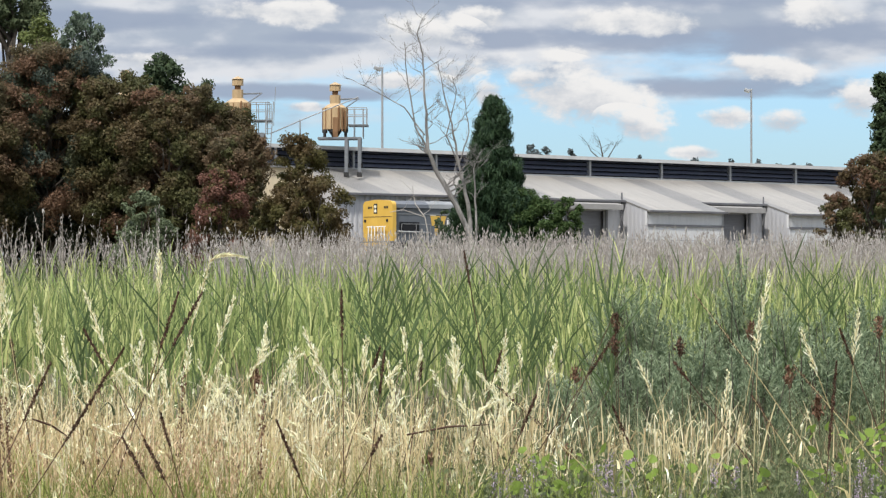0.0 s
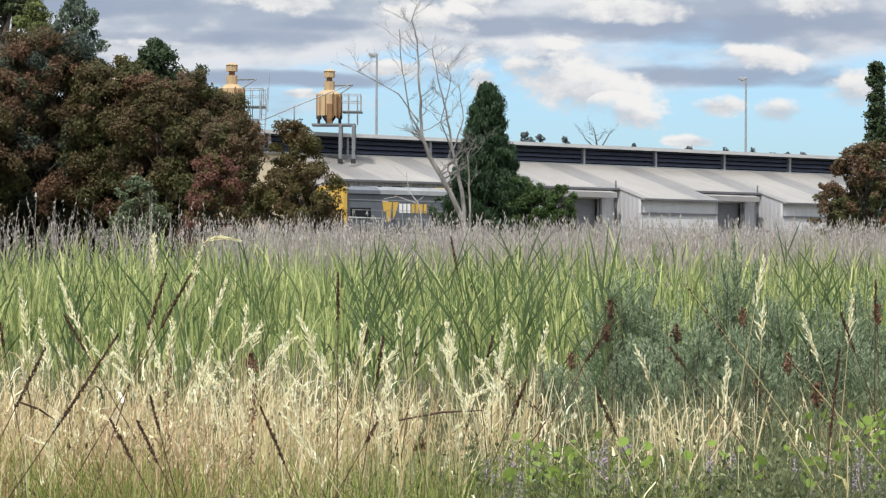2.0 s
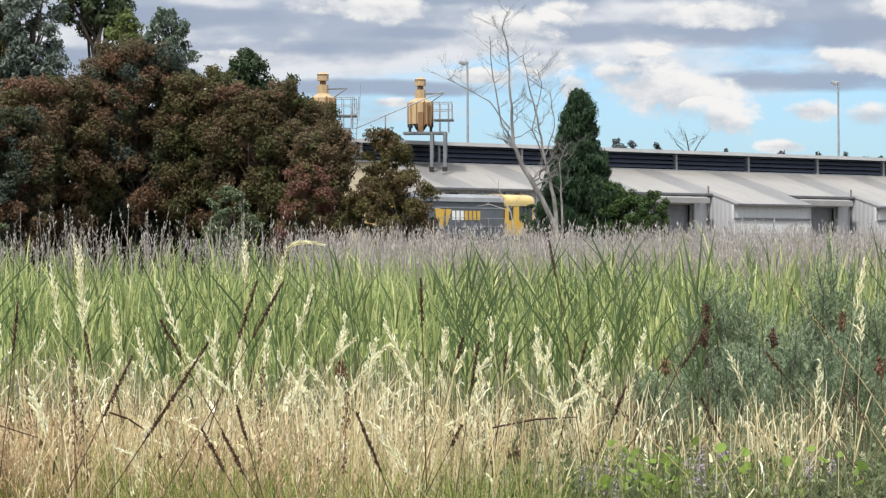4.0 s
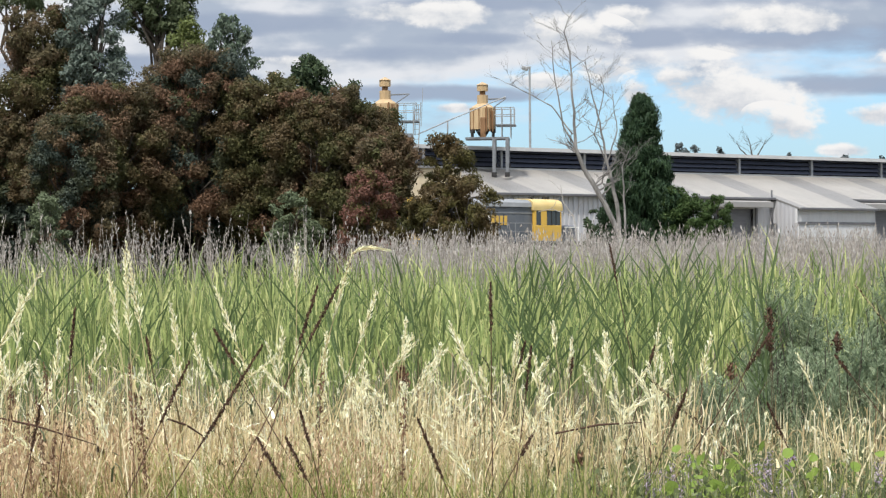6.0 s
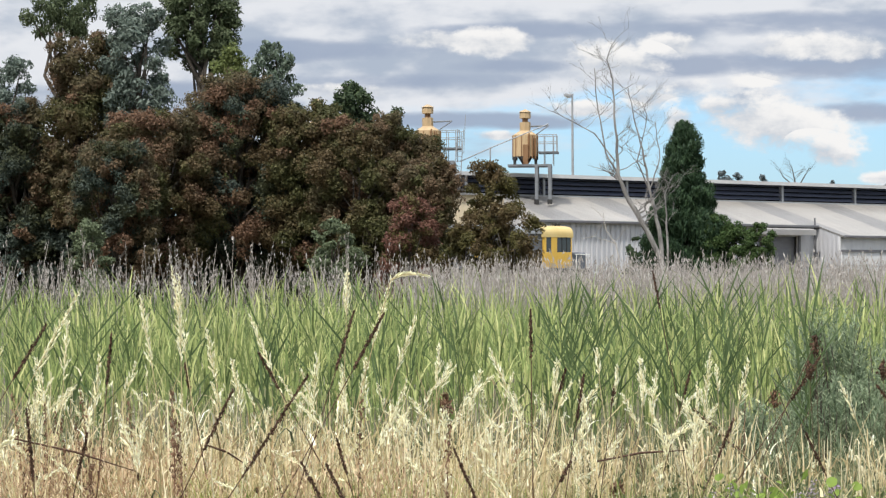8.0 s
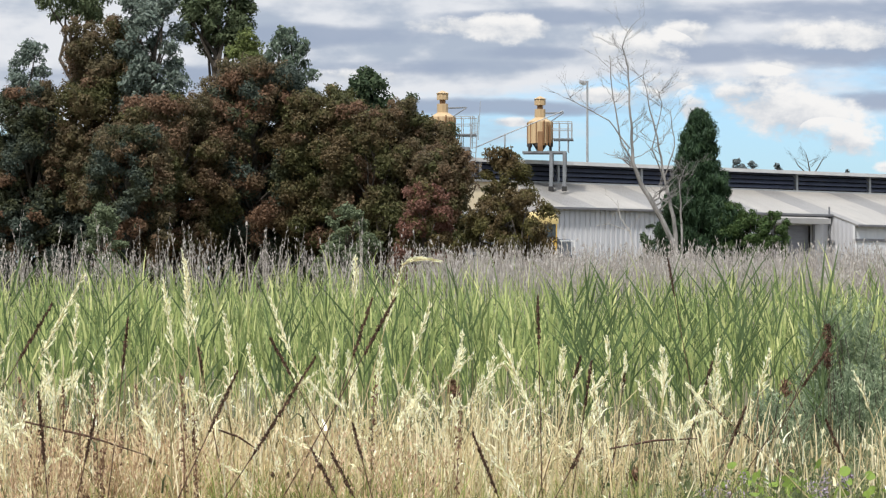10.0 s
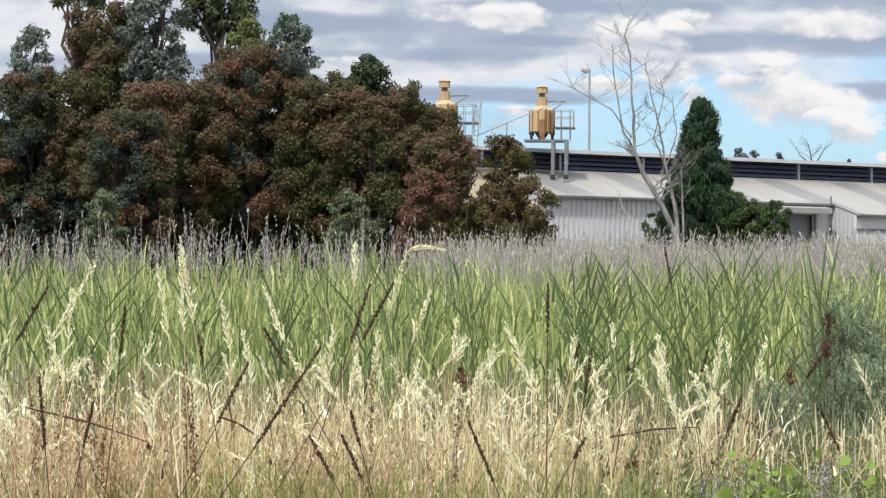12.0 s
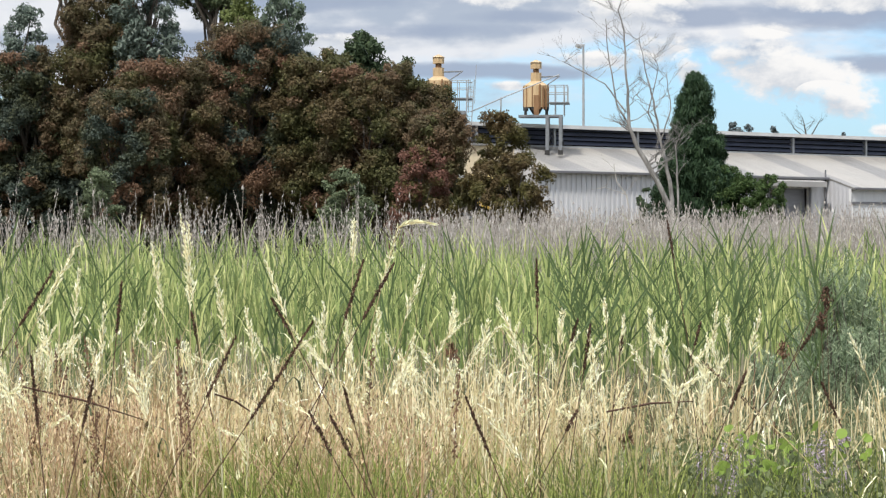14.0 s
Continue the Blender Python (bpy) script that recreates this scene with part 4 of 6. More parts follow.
    v1, f1, cc = strips(b, az, hb, hb * np.abs(rng.normal(0.03, 0.10, len(b))), rng.uniform(0.0055, 0.0095, len(b)), 6, taper=0.22)
    m = len(b)
    v2, f2, _ = strips(cc[:, -2], rng.uniform(0, math.tau, m), rng.uniform(0.03, 0.16, m), rng.uniform(0.03, 0.13, m), rng.uniform(0.006, 0.011, m), 6, taper=0.5, droop=rng.uniform(0.6, 2.2, (m, 1)))
    v3, f3, _ = strips(cc[:, -3], rng.uniform(0, math.tau, m), rng.uniform(0.02, 0.14, m), rng.uniform(0.04, 0.16, m), rng.uniform(0.006, 0.010, m), 6, taper=0.5, droop=rng.uniform(0.6, 2.4, (m, 1)))
    v, f = merge((v1, f1), (v2, f2), (v3, f3))
    tagged(quick("straw_tufts", v, f, BLEACHED), "upright tufts of pale bleached straw with curled leaves", "grass", kind="stuff")
    # dead dark stalks scattered through
    b = field(700, L0, L1, 12.3, 20)
    hb = 1.5 - b[:, 1] / 5200 * rng.uniform(70, 330, len(b))
    v, f, _ = strips(b, rng.uniform(0, math.tau, len(b)), hb, hb * np.abs(rng.normal(0, 0.45, len(b))), rng.uniform(0.003, 0.008, len(b)), 5, taper=0.4)
    tagged(quick("dead_stalks", v, f, BROWN_SEED), "scattered dark brown dead stalks", "grass", kind="stuff")
    # arching leaf blades part-way up the stalks
    n = len(p)
    for rep, mat_, nm, lab in ((0, STRAW, "dry_blades", "arching dry straw-coloured grass leaves"), (1, SEED, "pale_blades", "pale bleached arching grass leaves"), (2, GREEN_LOW, "green_blades", "yellow-green arching grass leaves")):
        sel = rng.uniform(0, 1, n) < (0.60, 0.50, 0.45)[rep]
        t = rng.uniform(0.35, 0.95, sel.sum())
        b = p[sel] + (c[sel, -1] - p[sel]) * t[:, None]
        m = len(b)
        ln = rng.uniform(0.10, 0.38, m)
        v, f, _ = strips(b, rng.uniform(0, math.tau, m), ln * rng.uniform(0.1, 0.9, m), ln * rng.uniform(0.3, 1.0, m), rng.uniform(0.006, 0.017, m), 4, taper=0.6, droop=rng.uniform(0.2, 1.5, (m, 1)))
        tagged(quick(nm, v, f, mat_), lab, "grass", kind="stuff")
    # soft pinkish bent-grass haze in the nearer part
    b = clumpy(np.concatenate([field(900, -0.208, -0.150, 11.6, 13.6), field(460, -0.118, -0.070, 11.5, 13.2)]), 2.2, 0.10)
    hh = 1.5 - b[:, 1] / 5200 * rng.uniform(130, 340, len(b))
    v, f, cc = strips(b, rng.uniform(0, math.tau, len(b)), hh, hh * np.abs(rng.normal(0, 0.25, len(b))), rng.uniform(0.004, 0.008, len(b)), 4, taper=0.3)
    kk = 22
    q = rng.uniform(0, 1, (len(b), kk, 1))
    tt = cc[:, -1][:, None] + (cc[:, -2] - cc[:, -1])[:, None] * q * 0.9 + rng.normal(size=(len(b), kk, 3)) * 0.016
    v2, f2 = flakes(tt.reshape(-1, 3), rng.uniform(0.0035, 0.007, len(b) * kk), 4.5, 1.6)
    v, f = merge((v, f), (v2, f2))
    tagged(quick("bent_grass", v, f, PINKISH), "soft pinkish-brown tufts of fine bent grass", "grass", kind="stuff")
    # low green growth and dead thatch between
    p = np.concatenate([field(8000, L0, L1, 12, 32), field(5500, 0.005, L1, 13, 24), clumpy(field(4200, -0.05, L1, 11.3, 13.2), 1.1, -0.05)])
    h = np.where(np.arange(len(p)) < 13500, rng.uniform(0.20, 0.98, len(p)), rng.uniform(0.55, 1.02, len(p)))
    v, f, _ = strips(p, rng.uniform(0, math.tau, len(p)), h, h * rng.uniform(0.1, 0.8, len(p)), rng.uniform(0.005, 0.014, len(p)), 4)
    tagged(quick("undergrowth", v, f, GREEN_LOW), "low green grass and herbs under the dry stalks", "grass", kind="stuff")
    b = np.concatenate([clumpy(field(5200, L0, 0.0, 12.3, 16.5), 1.3, 0.0), clumpy(field(4200, 0.02, L1, 12.2, 15.0), 1.6, 0.0)])
    hb = rng.uniform(0.40, 0.98, len(b))
    v, f, _ = strips(b, rng.uniform(0, math.tau, len(b)), hb, hb * np.abs(rng.normal(0, 0.5, len(b))), rng.uniform(0.004, 0.011, len(b)), 4, taper=0.6, droop=0.3)
    # fresh tufts and herbs at the near edge
    b2 = np.concatenate([clumpy(field(4200, -0.20, 0.0, 11.2, 12.7), 1.3, 0.05), clumpy(field(1500, 0.0, 0.09, 11.3, 12.7), 1.8, 0.05)])
    hb = rng.triangular(0.66, 0.80, 1.04, len(b2))
    v2, f2, _ = strips(b2, rng.uniform(0, math.tau, len(b2)), hb, hb * np.abs(rng.normal(0, 0.30, len(b2))), rng.uniform(0.005, 0.011, len(b2)), 5, taper=0.5, droop=0.06)
    v, f = merge((v, f), (v2, f2))
    tagged(quick("fresh_grass", v, f, FRESH), "yellow-green fresh grass under the dry stalks", "grass", kind="stuff")
    b = clumpy(field(3400, 0.012, L1, 11.3, 14.5), 2.0, 0.05)
    hb = rng.triangular(0.5, 0.72, 1.0, len(b))
    v1, f1, cc = strips(b, rng.uniform(0, math.tau, len(b)), hb, hb * np.abs(rng.normal(0, 0.22, len(b))), np.full(len(b), 0.004), 4, taper=0.3)
    k = 9
    q = rng.uniform(0, 1, (len(b), k, 1))
    pos = cc[:, -1][:, None] + (cc[:, -2] - cc[:, -1])[:, None] * q * 1.3 + rng.normal(size=(len(b), k, 3)) * 0.02
    v2, f2 = flakes(pos.reshape(-1, 3), rng.uniform(0.010, 0.022, len(b) * k), 1.9, 0.3)
    v, f = merge((v1, f1), (v2, f2))
    tagged(quick("low_herbs", v, f, HERB), "low dark green leafy herbs under the gorse", "herbs", kind="stuff")
    p = field(6000, L0, L1, 12, 30)
    h = rng.uniform(0.08, 0.40, len(p))
    v, f, _ = strips(p, rng.uniform(0, math.tau, len(p)), h, h * rng.uniform(0.5, 2.0, len(p)), rng.uniform(0.004, 0.008, len(p)), 4)
    tagged(quick("thatch", v, f, THATCH), "fallen straw and dead grass thatch", "grass", kind="stuff")


build_fields()


# ---------------------------------------------------------------- trees
def limb_mesh(bm, a, b, r0, r1, rnd, wob=0.12, seg=6, cuts=4):
    a, b = Vector(a), Vector(b)
    pts = [a.lerp(b, k / cuts) for k in range(cuts + 1)]
    ln = (b - a).length
    for k in range(1, cuts):
        pts[k] += Vector((rnd.uniform(-1, 1), rnd.uniform(-1, 1), rnd.uniform(-0.4, 0.4))) * wob * ln / cuts
    prev = None
    for k, p in enumerate(pts):
        d = (pts[min(k + 1, cuts)] - pts[max(k - 1, 0)]).normalized()
        q = d.to_track_quat("Z", "Y")
        r = r0 + (r1 - r0) * k / cuts
        ringv = [bm.verts.new(p + q @ Vector((r * math.cos(i * math.tau / seg), r * math.sin(i * math.tau / seg), 0))) for i in range(seg)]
        if prev:
            for i in range(seg):
                bm.faces.new((prev[i], prev[(i + 1) % seg], ringv[(i + 1) % seg], ringv[i]))
        prev = ringv
    bm.faces.new(prev)
    return pts


def puffs_on(c, cr, count, width, r):
    """Small foliage tufts on the outer and upper side of one clump: centres and radii."""
    d = r.normal(size=(count, 3)) + np.array((c[0], c[1], 0.0)) / (width * 0.5 + 0.01) * 0.9
    d[:, 2] += 0.35
    d /= np.linalg.norm(d, axis=1)[:, None]
    rad = cr * r.uniform(0.38, 0.66, count)
    return np.array(c) + d * (cr * r.uniform(0.45, 0.95, count))[:, None] * np.array((1.0, 1.0, 0.8)), rad


def tuft_leaves(centres, radii, size, stretch, r, hang, jit, cover):
    """Leaf blades over the shells of many tufts."""
    area = 12.6 * radii ** 2
    n = np.maximum(10, (cover * area / (0.5 * stretch * size * size)).astype(int))
    idx = np.repeat(np.arange(len(radii)), n)
    m = len(idx)
    d = r.normal(size=(m, 3))
    d[:, 2] += 0.25
    d /= np.linalg.norm(d, axis=1)[:, None]
    ph = r.uniform(0, 6, (len(radii), 3))[idx]
    lump = 0.86 + 0.26 * np.sin(d[:, 0] * 5 + ph[:, 0]) * np.sin(d[:, 2] * 5 + ph[:, 1]) + 0.12 * np.sin(d[:, 1] * 9 + ph[:, 2])
    off = d * (radii[idx] * lump * r.uniform(0.45, 1.12, m) ** 0.5)[:, None]
    off[:, 2] *= 0.85
    if hang > 1:
        off[:, 2] -= 0.5 * radii[idx] * np.abs(r.normal(size=m))
    pos = centres[idx] + off
    pos[:, 2] = np.maximum(pos[:, 2], 0.05)
    return leaves_on(pos, off, r.uniform(0.6, 1.35, m) * size, stretch, r, hang, jit)


def make_tree(name, label, x, y, top, width, material, size=0.11, shape="round", clumps=26, stretch=1.7, seed=1, bark=None, low=0.12, weep=False, mid=0.42, crown0=0.35,
              tips=None, share=0.0, tufts=7, cover=0.52, swell=1.0):
    """A tree rooted at (x, y): trunk, limbs to each clump, and a crown of leaf tufts round the clumps; tips: a second foliage of pods and dry sprays on a share of the tufts."""
    rnd = random.Random(seed)
    r = np.random.default_rng(seed)
    g = float(rise(y)) - 0.1
    H = (top - g) * 1.03
    t = empty(name, pose(x, y, g))
    tagged(t, label, "shrub" if "shrub" in name or "bush" in name else "tree")
    bm = bmesh.new()
    tr = max(0.05, H * 0.022)
    limb_mesh(bm, (0, 0, 0), (rnd.uniform(-0.04, 0.04) * width, 0, H * 0.8), tr, tr * 0.25, rnd, 0.25, 8, 6)
    green, rust = ([], []), ([], [])
    for k in range(clumps):
        q = (k + rnd.uniform(0.2, 0.8)) / clumps
        h = low + (0.97 - low) * q
        if shape == "cone":
            rad = (1 - h) ** 0.75 + 0.05
        elif shape == "gum":
            h = crown0 + (0.97 - crown0) * q
            rad = math.sqrt(max(0.1, 1 - (2 * q - 0.9) ** 2 * 0.8))
        elif shape == "column":
            rad = min(1.0, (1.02 - h) * 1.25) ** 0.85
        else:
            rad = math.sqrt(max(0.05, 1 - ((h - mid) / (0.60 if mid < 0.5 else 0.52)) ** 2))
        a = k * 2.399 + rnd.uniform(-0.4, 0.4)
        full = width if shape in ("gum", "column", "cone") else math.sqrt(width * max(width, 0.6 * H))
        cr = full * 0.165 * swell * rnd.uniform(0.7, 1.3) * (0.6 + 0.4 * rad)
        reach = max(0.0, rad * width * 0.5 - cr * 0.75) * math.sqrt(rnd.uniform(0.4, 1.0))
        c = (reach * math.cos(a), reach * math.sin(a) * 0.85, max(cr * 0.5, min(h * H, H - cr * 0.95)))
        if k % 2 == 0:
            limb_mesh(bm, (0, 0, max(0.1, c[2] - reach * 0.7 - 0.1 * H) * 0.85), c, tr * 0.35, tr * 0.08, rnd, 0.3, 5, 3)
        pc, pr = puffs_on(c, cr, tufts, width, r)
        # dry sprays sit together, on whole limbs
        rusty = tips is not None and noise.noise(Vector((c[0] * 0.55 + seed, c[1] * 0.55, c[2] * 0.8))) * 0.9 + rnd.uniform(-0.25, 0.25) + 0.45 * (c[2] / H - 0.45) > 0.5 - share
        for j in range(tufts):
            to = rust if tips is not None and rnd.random() < (0.80 if rusty else 0.12 * share) else green
            to[0].append(pc[j]), to[1].append(pr[j])
        # a thin heart of leaves inside the clump
        green[0].append(np.array(c)), green[1].append(cr * 0.62)
    part("trunk", bm, bark or BARK, t)
    for nm, (cs, rs), mat_ in (("crown", green, material), ("dry_sprays", rust, tips)):
        if cs:
            v, f = tuft_leaves(np.array(cs), np.array(rs), size, stretch, r, 2.5 if weep else 0.8, 0.60, cover)
            tagged(quick(nm, v, f, mat_, t), kind="stuff")
    return t


RUST = leafy("dry_wattle_spray", ((0.0, (0.108, 0.066, 0.043)), (0.5, (0.155, 0.094, 0.060)), (1.0, (0.220, 0.134, 0.086))), 0.35,
             ((0.0, (0.076, 0.066, 0.038)), (0.5, (0.108, 0.092, 0.052)), (1.0, (0.150, 0.126, 0.072))), 0.35)
RED = leafy("reddish_spray", ((0.0, (0.110, 0.056, 0.042)), (0.5, (0.150, 0.076, 0.056)), (1.0, (0.205, 0.104, 0.078))), through=0.25)
WATTLE = leafy("dark_wattle", ((0.0, (0.038, 0.052, 0.044)), (0.5, (0.053, 0.070, 0.057)), (1.0, (0.078, 0.098, 0.078))), 0.5,
               ((0.0, (0.040, 0.046, 0.024)), (0.5, (0.058, 0.064, 0.032)), (1.0, (0.080, 0.084, 0.042))), 0.25)
OLIVE_WATTLE = leafy("olive_wattle", ((0.0, (0.052, 0.056, 0.024)), (0.5, (0.074, 0.078, 0.032)), (1.0, (0.105, 0.106, 0.044))), 0.5,
                     ((0.0, (0.070, 0.052, 0.028)), (0.5, (0.095, 0.070, 0.037)), (1.0, (0.125, 0.092, 0.048))), 0.25)
OLIVE = leafy("olive_leaf", ((0.0, (0.058, 0.054, 0.020)), (0.5, (0.086, 0.080, 0.029)), (1.0, (0.130, 0.118, 0.044))), 0.8,
              ((0.0, (0.062, 0.044, 0.022)), (0.5, (0.092, 0.066, 0.032)), (1.0, (0.130, 0.095, 0.047))), 0.25)
DARK_GREEN = leafy("dark_green_leaf", ((0.0, (0.030, 0.048, 0.026)), (0.5, (0.045, 0.068, 0.035)), (1.0, (0.075, 0.105, 0.052))), through=0.25)
TALL_GUM = leafy("tall_gum_leaf", ((0.0, (0.048, 0.066, 0.034)), (0.5, (0.075, 0.098, 0.050)), (1.0, (0.125, 0.150, 0.085))), through=0.3)
CYPRESS = leafy("cypress_spray", ((0.0, (0.022, 0.042, 0.024)), (0.5, (0.032, 0.060, 0.031)), (1.0, (0.050, 0.086, 0.040))), through=0.15)
GUM = leafy("grey_gum_leaf", ((0.0, (0.060, 0.085, 0.058)), (0.5, (0.105, 0.140, 0.100)), (1.0, (0.190, 0.230, 0.185))), through=0.25)
PALE_GUM = leafy("blue_grey_leaf", ((0.0, (0.085, 0.112, 0.092)), (0.5, (0.125, 0.158, 0.132)), (1.0, (0.185, 0.220, 0.190))), through=0.25)
LIME = leafy("lime_leaf", ((0.0, (0.085, 0.108, 0.035)), (0.5, (0.122, 0.150, 0.050)), (1.0, (0.175, 0.205, 0.078))), through=0.3)
SHRUB_GREEN = leafy("soft_green_leaf", ((0.0, (0.072, 0.092, 0.050)), (0.5, (0.102, 0.128, 0.072)), (1.0, (0.145, 0.175, 0.105))), through=0.2)
BUSH_GREEN = leafy("bush_leaf", ((0.0, (0.036, 0.066, 0.022)), (0.5, (0.056, 0.094, 0.032)), (1.0, (0.090, 0.132, 0.050))), through=0.25)
DISTANT = leafy("hazy_distant_leaf", ((0.0, (0.055, 0.07, 0.075)), (1.0, (0.10, 0.12, 0.125))), through=0.1)
BROWN_LABEL = "dense dark wattle tree with rust-brown tinted foliage"


def build_trees():
    T = make_tree
    # tall trees behind
    T("gum_tree", "tall eucalyptus with open dark green crown behind the thicket", -20.0, 136, 17.6, 4.4, TALL_GUM, 0.10, "gum", 34, 2.4, 3, crown0=0.70, swell=0.95, cover=0.5)
    T("gum_tree", "slender eucalyptus with drooping grey-green leaves", -16.0, 130, 13.6, 2.7, GUM, 0.10, "gum", 26, 2.4, 4, crown0=0.62, weep=True, cover=0.40, swell=1.0)
    T("gum_tree", "bright lime-green eucalyptus sapling crown", -16.7, 121, 12.3, 2.5, LIME, 0.085, clumps=24, seed=5, swell=1.1)
    T("gum_tree", "blue-grey young eucalyptus in the thicket", -19.862, 117.5, 13.9, 3.0, PALE_GUM, 0.09, clumps=28, seed=6, stretch=2.2, low=0.45, mid=0.68, cover=0.45, swell=0.85)
    T("gum_tree", "blue-grey eucalyptus at the edge of the thicket", -27.6, 130, 12.9, 3.2, PALE_GUM, 0.09, clumps=20, seed=7, stretch=2.2, cover=0.42, low=0.35)
    T("gum_tree", "thin high eucalyptus with dark hanging leaves", -27.4, 140, 17.1, 4.2, TALL_GUM, 0.10, "gum", 12, 2.6, 8, crown0=0.84, weep=True, cover=0.4)
    T("pine_tree", "dark green pine rising behind the wattles", -12.0, 126, 11.4, 3.2, DARK_GREEN, 0.11, clumps=26, seed=9, stretch=2.4)
    T("pine_tree", "small dark green pine top behind the wattles", -9.9, 124, 10.1, 2.2, DARK_GREEN, 0.10, "cone", 18, 2.4, 10, swell=1.3)
    # the thicket: bearing, height of the top, width, distance, main foliage, share of dry sprays
    for k, (u, v, w, d, mat_, sh) in enumerate(((85, 92, 200, 116, WATTLE, 0.52), (-188, 12, 150, 118, OLIVE_WATTLE, 0.46), (-315, 130, 150, 119, WATTLE, 0.55), (205, 138, 170, 115, OLIVE_WATTLE, 0.22),
                                               (310, 160, 180, 113, OLIVE_WATTLE, 0.48), (388, 195, 140, 114, OLIVE_WATTLE, 0.38), (-60, 150, 190, 114, OLIVE_WATTLE, 0.38), (130, 232, 190, 110, WATTLE, 0.40),
                                               (0, 222, 170, 110, WATTLE, 0.45), (-230, 205, 190, 111, WATTLE, 0.50), (-350, 225, 160, 110, WATTLE, 0.5), (250, 250, 170, 109, OLIVE_WATTLE, 0.36), (422, 240, 112, 109, OLIVE_WATTLE, 0.24),
                                               (-110, 250, 160, 108, WATTLE, 0.36), (-140, 200, 150, 111, WATTLE, 0.5), (262, 206, 130, 106, OLIVE_WATTLE, 0.42),
                                               (60, 320, 180, 108, WATTLE, 0.06), (-90, 330, 180, 107, WATTLE, 0.04), (-220, 320, 180, 108, WATTLE, 0.12), (210, 325, 170, 107, WATTLE, 0.08), (-330, 330, 150, 107, WATTLE, 0.2))):
        under = v > 200 and u < 400
        if under:
            d += 11
        T("wattle_tree", BROWN_LABEL, (u - 784) / 5200 * d, d, 1.5 + (510 - v) / 5200 * d, w / 5200 * d * 1.16, mat_, 0.105 if under else 0.066, clumps=40 if v < 300 else 22, seed=20 + k, low=0.06 if under else 0.26, mid=0.42 if under else 0.60, tips=RUST, share=sh * 0.85, tufts=5 if under else 7)
    T("red_shrub", "rounded shrub with reddish-brown foliage before the thicket", -7.75, 103, 5.62, 2.5, OLIVE, 0.056, clumps=24, seed=50, low=0.05, tips=RED, share=0.95)
    T("green_shrub", "soft green rounded shrub at the edge of the reeds", -10.2, 100, 4.75, 2.1, SHRUB_GREEN, 0.06, clumps=20, seed=51, low=0.05)
    T("green_shrub", "soft green rounded shrub at the edge of the reeds", -18.6, 100, 4.731, 2.115, SHRUB_GREEN, 0.06, clumps=20, seed=52, low=0.05)
    T("olive_tree", "small olive-brown tree with a loose two-tier crown", -5.02, 104, 6.84, 2.5, OLIVE, 0.056, clumps=22, seed=53, low=0.3)
    T("olive_shrub", "olive-brown bushy shrub with a twiggy base", -4.355, 102, 5.325, 3.0, OLIVE, 0.056, clumps=26, seed=54, low=0.05)
    T("olive_shrub", "olive-brown bushy shrub with a twiggy base", -5.784, 103, 4.966, 2.278, OLIVE, 0.056, clumps=20, seed=55, low=0.05)
    # by the shed
    T("cypress_tree", "dense dark green cypress with a pointed top", 2.40, 140, 10.45, 5.0, CYPRESS, 0.050, "column", 110, 6.0, 60, low=0.04, weep=True, tufts=6, cover=0.75, swell=0.88)
    for k, (u, v, w) in enumerate(((925, 335, 80), (960, 352, 95), (1005, 352, 70))):
        T("cypress_shrub", "mid-green bush spreading beside the cypress", (u - 784) / 5200 * 139, 139, 1.5 + (510 - v) / 5200 * 139, w / 5200 * 139, BUSH_GREEN, 0.065, clumps=26, seed=61 + k, low=0.05)
    T("dark_shrub", "small dark green shrub beside the dead tree", 0.115, 150, 5.423, 1.5, DARK_GREEN, 0.10, clumps=12, seed=65, low=0.05)
    # at the far end of the reeds
    T("pine_tree", "dark pointed conifer beyond the brown wattle", 19.151, 128, 10.731, 2.338, DARK_GREEN, 0.10, "cone", 44, 2.2, 70, low=0.1, swell=1.3)
    T("wattle_tree", BROWN_LABEL, 17.269, 118, 6.901, 3.177, OLIVE_WATTLE, 0.075, clumps=30, seed=71, low=0.1, tips=RUST, share=0.4)
    T("wattle_tree", BROWN_LABEL, 15.66, 117, 5.213, 1.688, OLIVE_WATTLE, 0.075, clumps=18, seed=72, low=0.1, tips=RUST, share=0.5)
    # tree tops far beyond the roof
    for k, (u, v, w) in enumerate(((943, 259, 40), (965, 264, 26), (1015, 264, 30), (1135, 275, 22), (1235, 278, 20), (1302, 281, 20), (1352, 282, 24), (1392, 284, 22), (1450, 287, 30), (900, 262, 30), (1180, 279, 18), (1420, 287, 20))):
        T("distant_tree", "distant dark tree top beyond the shed roof", (u - 784) / 5200 * 400, 400 + k, 1.5 + (512 - v) / 5200 * 400, w / 5200 * 400 * 1.2, DISTANT, 0.26, clumps=10, seed=80 + k, low=0.5, tufts=4)


build_trees()


